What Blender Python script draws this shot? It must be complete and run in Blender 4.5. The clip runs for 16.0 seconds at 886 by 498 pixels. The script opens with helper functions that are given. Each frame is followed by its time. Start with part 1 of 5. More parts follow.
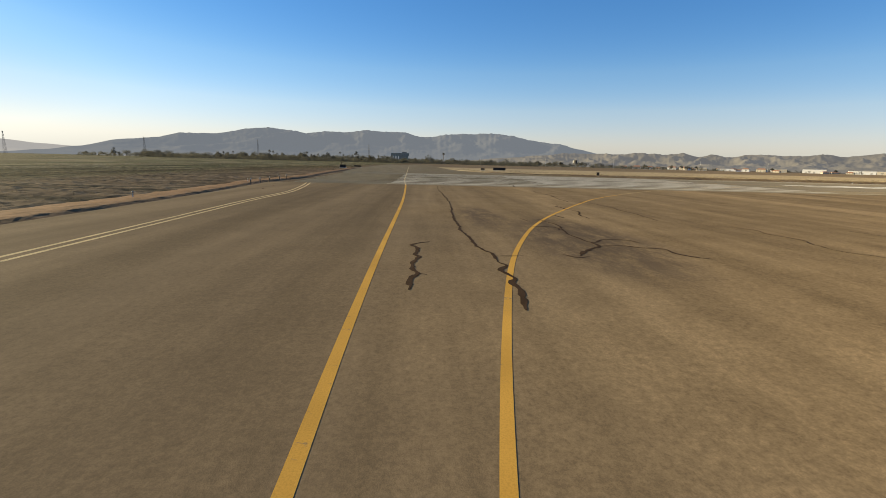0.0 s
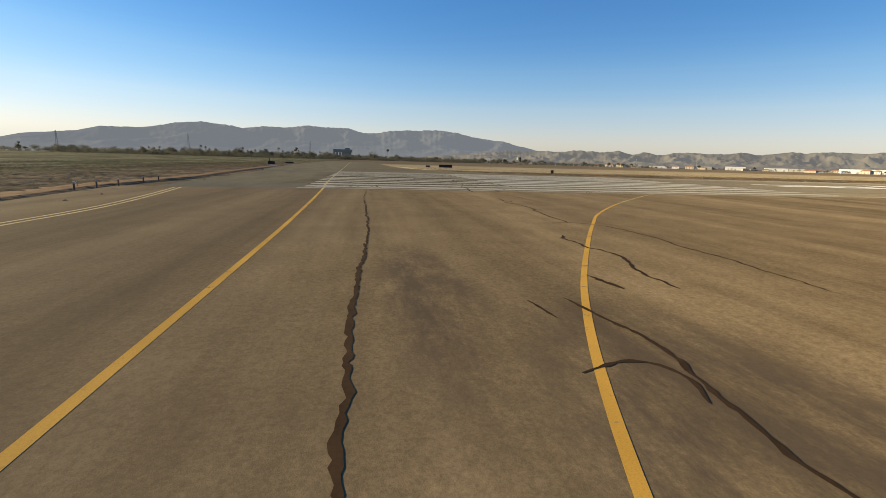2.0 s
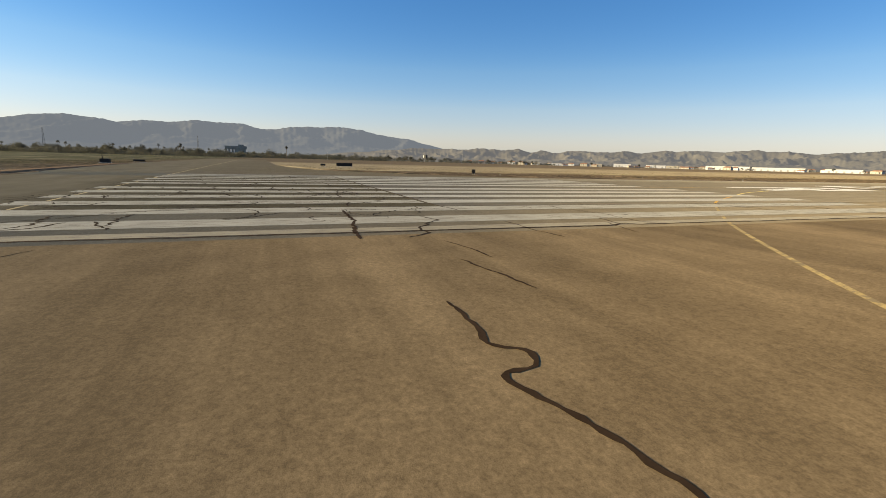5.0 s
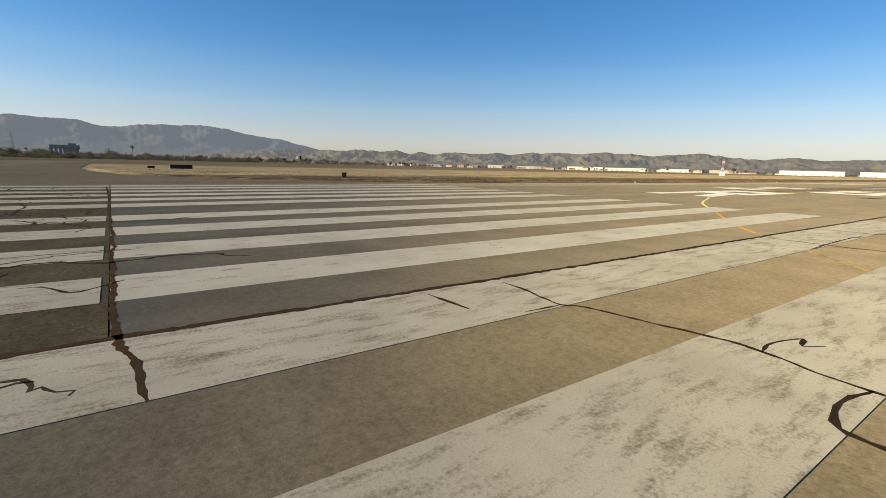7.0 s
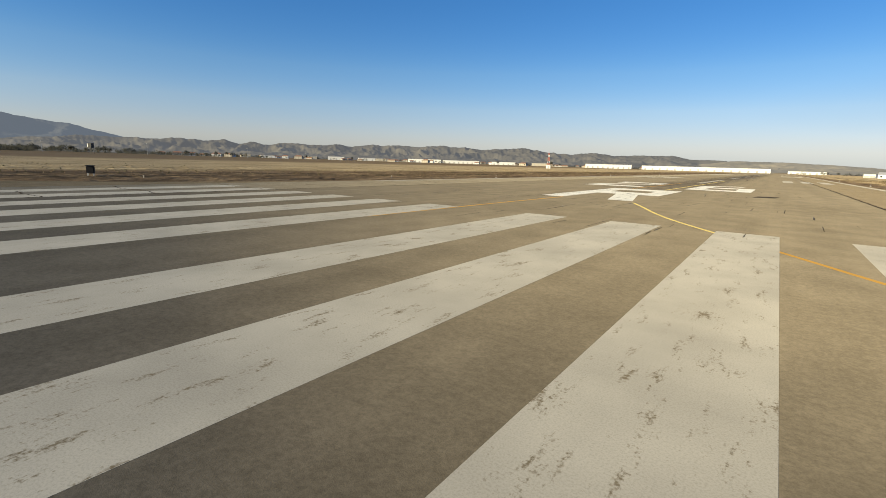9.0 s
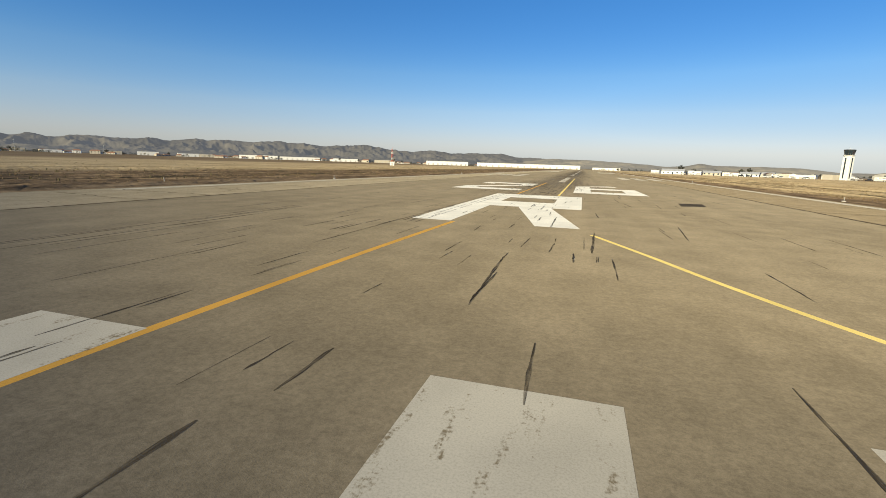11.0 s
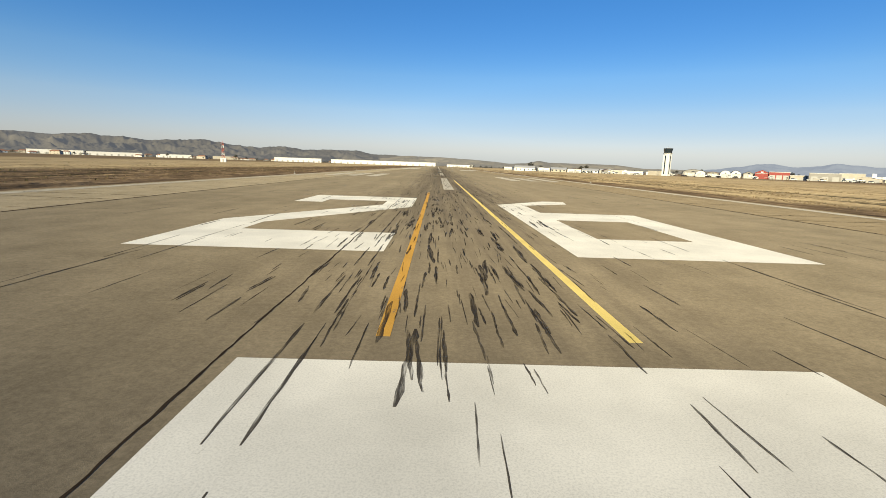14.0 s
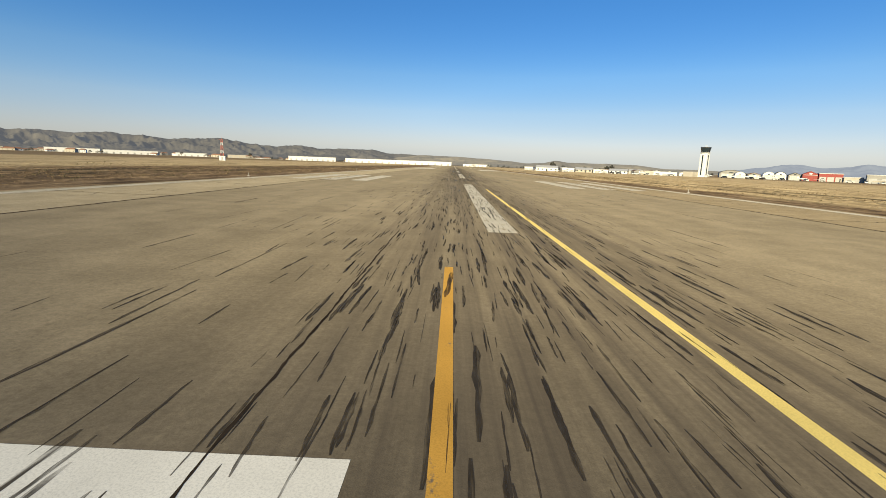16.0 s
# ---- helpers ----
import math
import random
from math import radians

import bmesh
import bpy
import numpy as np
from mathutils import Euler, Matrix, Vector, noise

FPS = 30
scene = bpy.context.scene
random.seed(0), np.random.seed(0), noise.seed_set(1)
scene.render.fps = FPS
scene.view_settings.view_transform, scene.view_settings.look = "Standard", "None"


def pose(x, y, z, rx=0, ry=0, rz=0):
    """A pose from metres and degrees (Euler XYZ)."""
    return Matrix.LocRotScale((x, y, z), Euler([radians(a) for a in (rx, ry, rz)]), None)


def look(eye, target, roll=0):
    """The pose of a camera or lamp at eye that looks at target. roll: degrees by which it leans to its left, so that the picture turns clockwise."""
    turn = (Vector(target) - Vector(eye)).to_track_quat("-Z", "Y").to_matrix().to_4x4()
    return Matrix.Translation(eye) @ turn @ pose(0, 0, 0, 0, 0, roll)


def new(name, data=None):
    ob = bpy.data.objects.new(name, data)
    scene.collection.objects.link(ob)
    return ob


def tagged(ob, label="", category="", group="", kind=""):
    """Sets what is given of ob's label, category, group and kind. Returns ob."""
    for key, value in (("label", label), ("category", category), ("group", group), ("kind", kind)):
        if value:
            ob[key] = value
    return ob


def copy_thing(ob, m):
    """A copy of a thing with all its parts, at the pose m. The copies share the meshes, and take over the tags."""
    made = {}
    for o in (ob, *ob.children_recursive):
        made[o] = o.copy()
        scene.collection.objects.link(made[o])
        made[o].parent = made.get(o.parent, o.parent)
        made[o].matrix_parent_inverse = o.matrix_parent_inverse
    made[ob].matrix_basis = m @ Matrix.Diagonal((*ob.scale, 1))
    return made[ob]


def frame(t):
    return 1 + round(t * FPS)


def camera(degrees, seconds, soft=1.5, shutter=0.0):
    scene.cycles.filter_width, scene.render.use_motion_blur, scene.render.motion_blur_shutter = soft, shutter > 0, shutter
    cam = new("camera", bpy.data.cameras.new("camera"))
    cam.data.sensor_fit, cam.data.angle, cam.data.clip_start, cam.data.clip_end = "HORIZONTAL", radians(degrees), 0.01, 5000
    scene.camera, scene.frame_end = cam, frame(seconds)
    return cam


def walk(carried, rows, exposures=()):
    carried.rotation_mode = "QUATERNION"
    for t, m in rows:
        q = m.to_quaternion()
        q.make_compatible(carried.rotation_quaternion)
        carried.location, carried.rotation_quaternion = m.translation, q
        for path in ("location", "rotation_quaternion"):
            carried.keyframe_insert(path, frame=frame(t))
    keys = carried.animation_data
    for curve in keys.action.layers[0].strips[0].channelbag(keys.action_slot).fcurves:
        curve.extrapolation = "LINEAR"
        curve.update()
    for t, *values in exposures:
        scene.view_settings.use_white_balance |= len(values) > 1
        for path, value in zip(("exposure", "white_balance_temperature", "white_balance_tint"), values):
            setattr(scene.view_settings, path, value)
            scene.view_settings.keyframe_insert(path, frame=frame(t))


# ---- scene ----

# ---------------------------------------------------------------- camera
EYE = 2.005
cam = camera(87.5, 16.0, soft=0.75)
ROWS = [
    (0.0, 66.577, -42.627, 79.518, 87.291, 1.429),
    (0.5, 64.037, -42.454, 79.534, 86.269, 1.291),
    (1.0, 61.324, -42.129, 79.608, 84.675, 1.197),
    (1.5, 58.460, -41.699, 79.487, 82.735, 1.240),
    (2.0, 55.466, -41.223, 79.305, 80.577, 1.575),
    (2.5, 52.363, -40.644, 79.398, 78.278, 1.644),
    (3.0, 49.121, -39.907, 79.457, 76.218, 1.564),
    (3.5, 45.818, -39.064, 79.359, 74.639, 1.432),
    (4.0, 42.596, -38.182, 79.439, 73.262, 1.509),
    (4.5, 39.237, -37.259, 79.407, 71.586, 1.514),
    (5.0, 35.633, -36.213, 79.329, 69.179, 1.523),
    (5.5, 31.954, -34.927, 79.237, 66.146, 1.535),
    (6.0, 28.367, -33.282, 79.159, 62.596, 1.545),
    (6.5, 25.042, -31.160, 79.127, 58.634, 1.549),
    (7.0, 21.861, -28.718, 79.849, 54.617, 1.358),
    (7.5, 18.595, -26.190, 79.252, 50.830, 1.030),
    (8.0, 15.556, -23.688, 79.343, 46.140, 1.819),
    (8.5, 12.762, -21.027, 79.364, 40.841, 1.802),
    (9.0, 10.240, -18.057, 79.412, 35.388, 1.763),
    (9.5, 7.999, -14.833, 79.469, 30.012, 1.716),
    (10.0, 6.051, -11.408, 79.517, 24.948, 1.677),
    (10.5, 4.404, -7.836, 79.537, 20.430, 1.661),
    (11.0, 3.005, -3.982, 79.629, 16.384, 1.889),
    (11.5, 1.793, 0.325, 79.618, 12.584, 1.742),
    (12.0, 0.767, 4.837, 79.721, 8.945, 1.833),
    (12.5, -0.007, 9.626, 79.562, 5.635, 1.991),
    (13.0, -0.529, 14.893, 79.625, 2.822, 1.910),
    (13.5, -0.869, 20.383, 79.630, 0.619, 1.914),
    (14.0, -1.049, 25.992, 79.824, -0.993, 1.893),
    (14.5, -1.181, 31.967, 79.669, -1.410, 2.019),
    (15.0, -1.278, 38.288, 79.752, -0.855, 1.936),
    (15.5, -1.436, 45.009, 79.668, 0.284, 2.178),
    (16.0, -1.628, 51.859, 79.695, 0.883, 2.098),
]
walk(cam, [(t, pose(x, y, EYE, rx, 0, rz) @ pose(0, 0, 0, 0, 0, lean)) for t, x, y, rx, rz, lean in ROWS],
     exposures=[(0.0, 1.4, 7000, 11.5), (4.2, 1.4, 7080, 11.5), (7.0, 1.27, 6800, 10.5), (8.2, 1.12, 6500, 10), (10.5, 1.04, 6250, 10), (12.5, 1.0, 6200, 10), (16.0, 1.02, 6350, 10)])

# ---------------------------------------------------------------- light
SUN_YAW, SUN_UP = 157.0, 15.0          # degrees left of the runway's heading, and above the horizon
to_sun = Vector((-math.sin(radians(SUN_YAW)) * math.cos(radians(SUN_UP)),
                 math.cos(radians(SUN_YAW)) * math.cos(radians(SUN_UP)), math.sin(radians(SUN_UP))))
world = bpy.data.worlds.new("sky")
scene.world = world
world.use_nodes = True
wn = world.node_tree
sky = wn.nodes.new("ShaderNodeTexSky")
sky.sky_type = "NISHITA"
sky.sun_disc = False
sky.sun_elevation = radians(SUN_UP)
sky.sun_rotation = math.atan2(to_sun.x, to_sun.y)
sky.air_density, sky.dust_density, sky.ozone_density = 1.0, 0.1, 2.2
# the film camera's response to the sky: warm-to-cool ratio picks the hue, the blue light the brightness
def sky_math(op, a, b):
    n = wn.nodes.new("ShaderNodeMath")
    n.operation = op
    for sock, v in zip(n.inputs, (a, b)):
        if isinstance(v, (int, float)):
            sock.default_value = v
        else:
            wn.links.new(v, sock)
    return n.outputs["Value"]


apart = wn.nodes.new("ShaderNodeSeparateColor")
wn.links.new(sky.outputs["Color"], apart.inputs["Color"])
blue = sky_math("MAXIMUM", apart.outputs["Blue"], 0.05)
ratio = sky_math("DIVIDE", apart.outputs["Red"], blue)
hue = wn.nodes.new("ShaderNodeValToRGB")
hue.color_ramp.interpolation = "B_SPLINE"
stops = ((0.30, (0.34, 1.6, 4.5)), (0.38, (0.55, 2.05, 4.95)), (0.46, (1.2, 2.9, 5.1)), (0.62, (2.5, 3.8, 4.95)), (0.95, (3.95, 4.45, 4.5)), (1.3, (4.7, 4.7, 4.25)))
els = hue.color_ramp.elements
while len(els) < len(stops):
    els.new(0.5)
for e, (at, c) in zip(els, stops):
    e.position, e.color = at - 0.3, (*(v / 6 for v in c), 1)
wn.links.new(sky_math("SUBTRACT", ratio, 0.3), hue.inputs["Fac"])
level = sky_math("MINIMUM", sky_math("POWER", sky_math("DIVIDE", blue, 5.3), 0.7), 1.25)
joined = wn.nodes.new("ShaderNodeVectorMath")
joined.operation = "SCALE"
wn.links.new(hue.outputs["Color"], joined.inputs[0])
wn.links.new(sky_math("MULTIPLY", level, 6.0), joined.inputs["Scale"])
wn.links.new(joined.outputs["Vector"], wn.nodes["Background"].inputs["Color"])
wn.nodes["Background"].inputs["Strength"].default_value = 0.068
sun = new("sun", bpy.data.lights.new("sun", "SUN"))
sun.data.energy, sun.data.angle, sun.data.color = 4.3, radians(0.5), (1.0, 0.85, 0.52)
sun.matrix_world = look(to_sun * 50, (0, 0, 0))


# ---------------------------------------------------------------- materials
class Mat:
    """A small builder of node materials on world-space coordinates."""

    def __init__(self, name, rough=0.9, metal=0.0, spec=0.3, matt=0.0):
        self.m = bpy.data.materials.new(name)
        self.m.use_nodes = True
        self.n, self.l = self.m.node_tree.nodes, self.m.node_tree.links
        self.b = self.n["Principled BSDF"]
        self.b.inputs["Roughness"].default_value = rough
        self.b.inputs["Metallic"].default_value = metal
        self.b.inputs["Specular IOR Level"].default_value = spec
        self.b.inputs["Diffuse Roughness"].default_value = matt
        self.geo = self.n.new("ShaderNodeNewGeometry")
        self.pos = self.geo.outputs["Position"]

    def scaled(self, sx, sy, sz=1.0, turn=0.0):
        mp = self.n.new("ShaderNodeMapping")
        mp.inputs["Scale"].default_value = (sx, sy, sz)
        mp.inputs["Rotation"].default_value = (0, 0, radians(turn))
        self.l.new(self.pos, mp.inputs["Vector"])
        return mp.outputs["Vector"]

    def noise(self, scale, detail=4.0, vec=None, rough=0.55):
        t = self.n.new("ShaderNodeTexNoise")
        t.inputs["Scale"].default_value, t.inputs["Detail"].default_value = scale, detail
        t.inputs["Roughness"].default_value = rough
        self.l.new(vec or self.pos, t.inputs["Vector"])
        return t.outputs["Fac"]

    def ramp(self, fac, stops):
        r = self.n.new("ShaderNodeValToRGB")
        els = r.color_ramp.elements
        while len(els) < len(stops):
            els.new(0.5)
        for e, (p, c) in zip(els, stops):
            e.position = p
            e.color = (*c, 1) if isinstance(c, tuple) else (c, c, c, 1)
        self.l.new(fac, r.inputs["Fac"])
        return r.outputs["Color"]

    def mix(self, fac, a, b, kind="MIX"):
        x = self.n.new("ShaderNodeMix")
        x.data_type, x.blend_type = "RGBA", kind
        for sock, v in ((x.inputs["Factor"], fac), (x.inputs["A"], a), (x.inputs["B"], b)):
            if isinstance(v, (int, float)):
                sock.default_value = v if sock.type == "VALUE" else (v, v, v, 1)
            elif isinstance(v, tuple):
                sock.default_value = (*v, 1)
            else:
                self.l.new(v, sock)
        return x.outputs["Result"]

    def math(self, op, a, b=0.0, clamp=False):
        x = self.n.new("ShaderNodeMath")
        x.operation, x.use_clamp = op, clamp
        for sock, v in zip(x.inputs, (a, b)):
            if isinstance(v, (int, float)):
                sock.default_value = v
            else:
                self.l.new(v, sock)
        return x.outputs["Value"]

    def axis(self, which):
        s = self.n.new("ShaderNodeSeparateXYZ")
        self.l.new(self.pos, s.inputs["Vector"])
        return s.outputs[which]

    def span(self, value, lo, hi):
        """0 below lo, 1 above hi, smooth between."""
        x = self.n.new("ShaderNodeMapRange")
        x.interpolation_type = "SMOOTHSTEP"
        x.inputs["From Min"].default_value, x.inputs["From Max"].default_value = lo, hi
        self.l.new(value, x.inputs["Value"])
        return x.outputs["Result"]

    def bump(self, height, strength=0.3, dist=0.02):
        x = self.n.new("ShaderNodeBump")
        x.inputs["Strength"].default_value, x.inputs["Distance"].default_value = strength, dist
        self.l.new(height, x.inputs["Height"])
        self.l.new(x.outputs["Normal"], self.b.inputs["Normal"])

    def done(self, colour, rough=None):
        if isinstance(colour, tuple):
            self.b.inputs["Base Color"].default_value = (*colour, 1)
        else:
            self.l.new(colour, self.b.inputs["Base Color"])
        if rough is not None:
            self.l.new(rough, self.b.inputs["Roughness"])
        return self.m


def asphalt(name, dark, light, grit=0.5, streak=0.0, patch=0.5, lanes=(0.55, 0.02), film=None, matt=0.2):
    """Worn asphalt: stone grit, blotches, long traffic streaks."""
    k = Mat(name, 0.95, spec=0.02, matt=matt)
    big = k.noise(0.09, 5)
    mid = k.noise(0.8, 5)
    fine = k.noise(9.0, 9, None, 0.75)
    grain = k.noise(75.0, 3, None, 0.7)
    c = k.ramp(big, [(0.3, dark), (0.7, light)])
    c = k.mix(patch, c, k.ramp(mid, [(0.32, tuple(v * 0.72 for v in dark)), (0.68, tuple(v * 1.12 for v in light))]), "MIX")
    c = k.mix(grit, c, k.ramp(fine, [(0.36, 0.5), (0.64, 1.1)]), "MULTIPLY")
    c = k.mix(grit * 0.55, c, k.ramp(k.noise(26.0, 2, None, 0.5), [(0.4, 0.6), (0.56, 1.05)]), "MULTIPLY")
    c = k.mix(grit * 0.7, c, k.ramp(grain, [(0.35, 0.5), (0.6, 1.0)]), "MULTIPLY")
    if streak:
        s = k.noise(1.0, 5, k.scaled(*lanes), 0.6)
        c = k.mix(streak, c, k.ramp(s, [(0.4, 0.5), (0.6, 1.08)]), "MULTIPLY")
    if film:
        c = film(k, c)
    k.bump(grain, 0.35, 0.006)
    return k.done(c)


def rubber_film(k, c):
    """The film that landing tyres leave along the middle, in long streaks."""
    side = k.math("ABSOLUTE", k.axis("X"))
    mid = k.math("SUBTRACT", 1.0, k.span(side, 0.5, 6.5))
    along = k.math("MULTIPLY", k.span(k.axis("Y"), 12.0, 58.0), k.math("SUBTRACT", 1.0, k.span(k.axis("Y"), 500.0, 900.0)))
    lines = k.ramp(k.noise(1.0, 5, k.scaled(2.6, 0.05), 0.65), [(0.36, 1.0), (0.62, 0.25)])
    return k.mix(k.math("MULTIPLY", k.math("MULTIPLY", mid, along), k.math("MULTIPLY", lines, 0.92)), c, (0.06, 0.05, 0.042))


def end_wear(k, c):
    """Short of the threshold stripes every pavement has the same traffic-worn grey-brown."""
    y = k.math("ADD", k.axis("Y"), k.math("MULTIPLY", k.math("SUBTRACT", k.noise(0.15, 5), 0.5), 10.0))
    worn = k.ramp(k.noise(0.5, 7, k.scaled(0.2, 1.0), 0.65), [(0.3, (0.172, 0.133, 0.08)), (0.7, (0.258, 0.203, 0.124))])
    return k.mix(k.math("MULTIPLY", k.math("SUBTRACT", 1.0, k.span(y, -49.0, -42.0)), 0.85), c, worn)


MAT_RUNWAY = asphalt("runway_asphalt", (0.174, 0.146, 0.105), (0.234, 0.197, 0.143), 0.45, 0.22, 0.35, (0.55, 0.02), rubber_film, 1.0)
MAT_OLD = asphalt("old_asphalt", (0.132, 0.106, 0.062), (0.180, 0.144, 0.086), 0.85, 0.2, 0.6, film=end_wear, matt=0.6)
MAT_SHOULDER = asphalt("shoulder_asphalt", (0.262, 0.222, 0.158), (0.322, 0.274, 0.196), 0.5, 0.1, 0.4, film=end_wear, matt=1.0)
MAT_SHOULDER_WORN = asphalt("worn_shoulder_asphalt", (0.222, 0.178, 0.117), (0.285, 0.23, 0.152), 0.55, 0.15, 0.4, film=end_wear, matt=0.8)
MAT_CROSS = asphalt("taxiway_asphalt", (0.222, 0.172, 0.103), (0.29, 0.226, 0.138), 0.6, 0.2, 0.4, film=end_wear, matt=0.7)


def apron_wear(k, c):
    """Grey traffic lanes on one side, sun-bleached tan on the other, a sooty stain between."""
    y = k.math("ADD", k.axis("Y"), k.math("MULTIPLY", k.math("SUBTRACT", k.noise(0.12, 4), 0.5), 9.0))
    lanes = k.math("SUBTRACT", 1.0, k.span(y, -46.0, -36.0))
    c = k.mix(k.math("MULTIPLY", lanes, 0.85), c, k.mix(0.62, c, (0.138, 0.107, 0.073)))
    c = k.mix(0.8, c, k.ramp(k.noise(1.0, 5, k.scaled(0.018, 0.22, 1, 3.0), 0.6), [(0.4, 0.74), (0.58, 1.06)]), "MULTIPLY")
    c = k.mix(0.55, c, k.ramp(k.noise(1.0, 6, k.scaled(0.02, 0.4, 1, 3.0), 0.6), [(0.38, 0.62), (0.58, 1.05)]), "MULTIPLY")
    dx = k.math("MULTIPLY", k.math("SUBTRACT", k.axis("X"), 53.8), 0.19)
    dy = k.math("MULTIPLY", k.math("SUBTRACT", k.axis("Y"), -38.1), 0.5)
    r = k.math("ADD", k.math("MULTIPLY", dx, dx), k.math("MULTIPLY", dy, dy))
    blot = k.math("MULTIPLY", k.math("SUBTRACT", 1.0, k.span(r, 0.2, 1.4)), k.ramp(k.noise(1.3, 8, k.scaled(0.5, 1.3), 0.75), [(0.34, 0.0), (0.56, 1.0)]))
    dx = k.math("MULTIPLY", k.math("SUBTRACT", k.axis("X"), 48.5), 0.2)
    dy = k.math("MULTIPLY", k.math("SUBTRACT", k.axis("Y"), -40.3), 0.9)
    r2 = k.math("ADD", k.math("MULTIPLY", dx, dx), k.math("MULTIPLY", dy, dy))
    spill = k.math("MULTIPLY", k.math("SUBTRACT", 1.0, k.span(r2, 0.05, 1.0)), k.ramp(k.noise(1.3, 8, k.scaled(0.5, 1.3), 0.75), [(0.36, 0.0), (0.58, 1.0)]))
    return k.mix(k.math("MULTIPLY", k.math("MAXIMUM", blot, spill), 0.85), c, (0.085, 0.062, 0.043))


MAT_APRON = asphalt("apron_asphalt", (0.298, 0.206, 0.11), (0.378, 0.266, 0.145), 0.65, 0.32, 0.4, (0.03, 0.6), apron_wear)
MAT_PATCH = asphalt("fresh_patch", (0.075, 0.06, 0.045), (0.11, 0.09, 0.067), 0.4)


def paint(name, colour, under, worn, soft=0.033):
    """Road paint that has worn down to the asphalt in places."""
    k = Mat(name, 0.85, spec=0.05, matt=0.3)
    a = k.noise(2.4, 8, k.scaled(1.8, 0.45), 0.7)
    b = k.noise(26.0, 4)
    gone = k.math("ADD", k.math("MULTIPLY", a, 0.72), k.math("MULTIPLY", b, 0.28))
    mask = k.ramp(gone, [(worn - soft, 1.0), (worn + soft, 0.0)])
    dirt = k.ramp(k.noise(0.6, 6), [(0.3, 0.78), (0.65, 1.0)])
    c = k.mix(mask, k.mix(1.0, colour, dirt, "MULTIPLY"), under)
    c = k.mix(0.5, c, k.ramp(k.noise(55.0, 4, None, 0.7), [(0.34, 0.62), (0.56, 1.0)]), "MULTIPLY")
    k.bump(b, 0.1, 0.004)
    return k.done(c)


MAT_WHITE = paint("white_marking_paint", (0.53, 0.482, 0.387), (0.22, 0.178, 0.115), 0.41)
MAT_WHITE_OLD = paint("worn_white_paint", (0.475, 0.428, 0.335), (0.19, 0.158, 0.105), 0.43, soft=0.07)
MAT_WHITE_BRIGHT = paint("fresh_white_paint", (0.82, 0.78, 0.68), (0.22, 0.178, 0.125), 0.33)
MAT_PALE = paint("bleached_paint", (0.41, 0.345, 0.235), (0.24, 0.2, 0.155), 0.45)
MAT_YELLOW = paint("yellow_marking_paint", (0.6, 0.33, 0.065), (0.2, 0.15, 0.095), 0.39)
# paler tone imitates sunlight thrown back by the yellow paint
MAT_YELLOW_SUNLIT = paint("sun_paled_yellow_paint", (0.8, 0.62, 0.2), (0.2, 0.165, 0.11), 0.33)
MAT_YELLOW_EDGE = paint("pale_edge_paint", (0.62, 0.47, 0.24), (0.22, 0.17, 0.1), 0.42)
MAT_YELLOW_FADED = paint("faded_yellow_paint", (0.5, 0.36, 0.15), (0.24, 0.18, 0.1), 0.49)


def plain(name, colour, rough=0.7, metal=0.0, vary=0.25, scale=3.0, spec=0.3):
    k = Mat(name, rough, metal, spec)
    a = k.noise(scale, 5)
    b = k.noise(scale * 9, 3)
    f = k.math("ADD", k.math("MULTIPLY", a, 0.65), k.math("MULTIPLY", b, 0.35))
    return k.done(k.ramp(f, [(0.3, tuple(v * (1 - vary) for v in colour)), (0.7, tuple(min(1, v * (1 + vary * 0.5)) for v in colour))]))


MAT_SEAL = plain("crack_sealant", (0.05, 0.03, 0.017), 0.9, 0, 0.4, 3.0, 0.03)
MAT_CRACK = plain("open_crack", (0.048, 0.034, 0.022), 0.95, 0, 0.5, 3.0, 0.03)
def rubber_material():
    """Scuffed rubber that lets the asphalt through."""
    k = Mat("tyre_rubber_mark", 0.85, spec=0.1)
    scuff = k.noise(1.0, 4, k.scaled(22, 1.2), 0.7)
    k.l.new(k.ramp(scuff, [(0.36, 0.15), (0.56, 0.8)]), k.b.inputs["Alpha"])
    return k.done(k.ramp(k.noise(3.0, 4), [(0.3, (0.04, 0.031, 0.022)), (0.7, (0.085, 0.067, 0.048))]))


MAT_RUBBER = rubber_material()


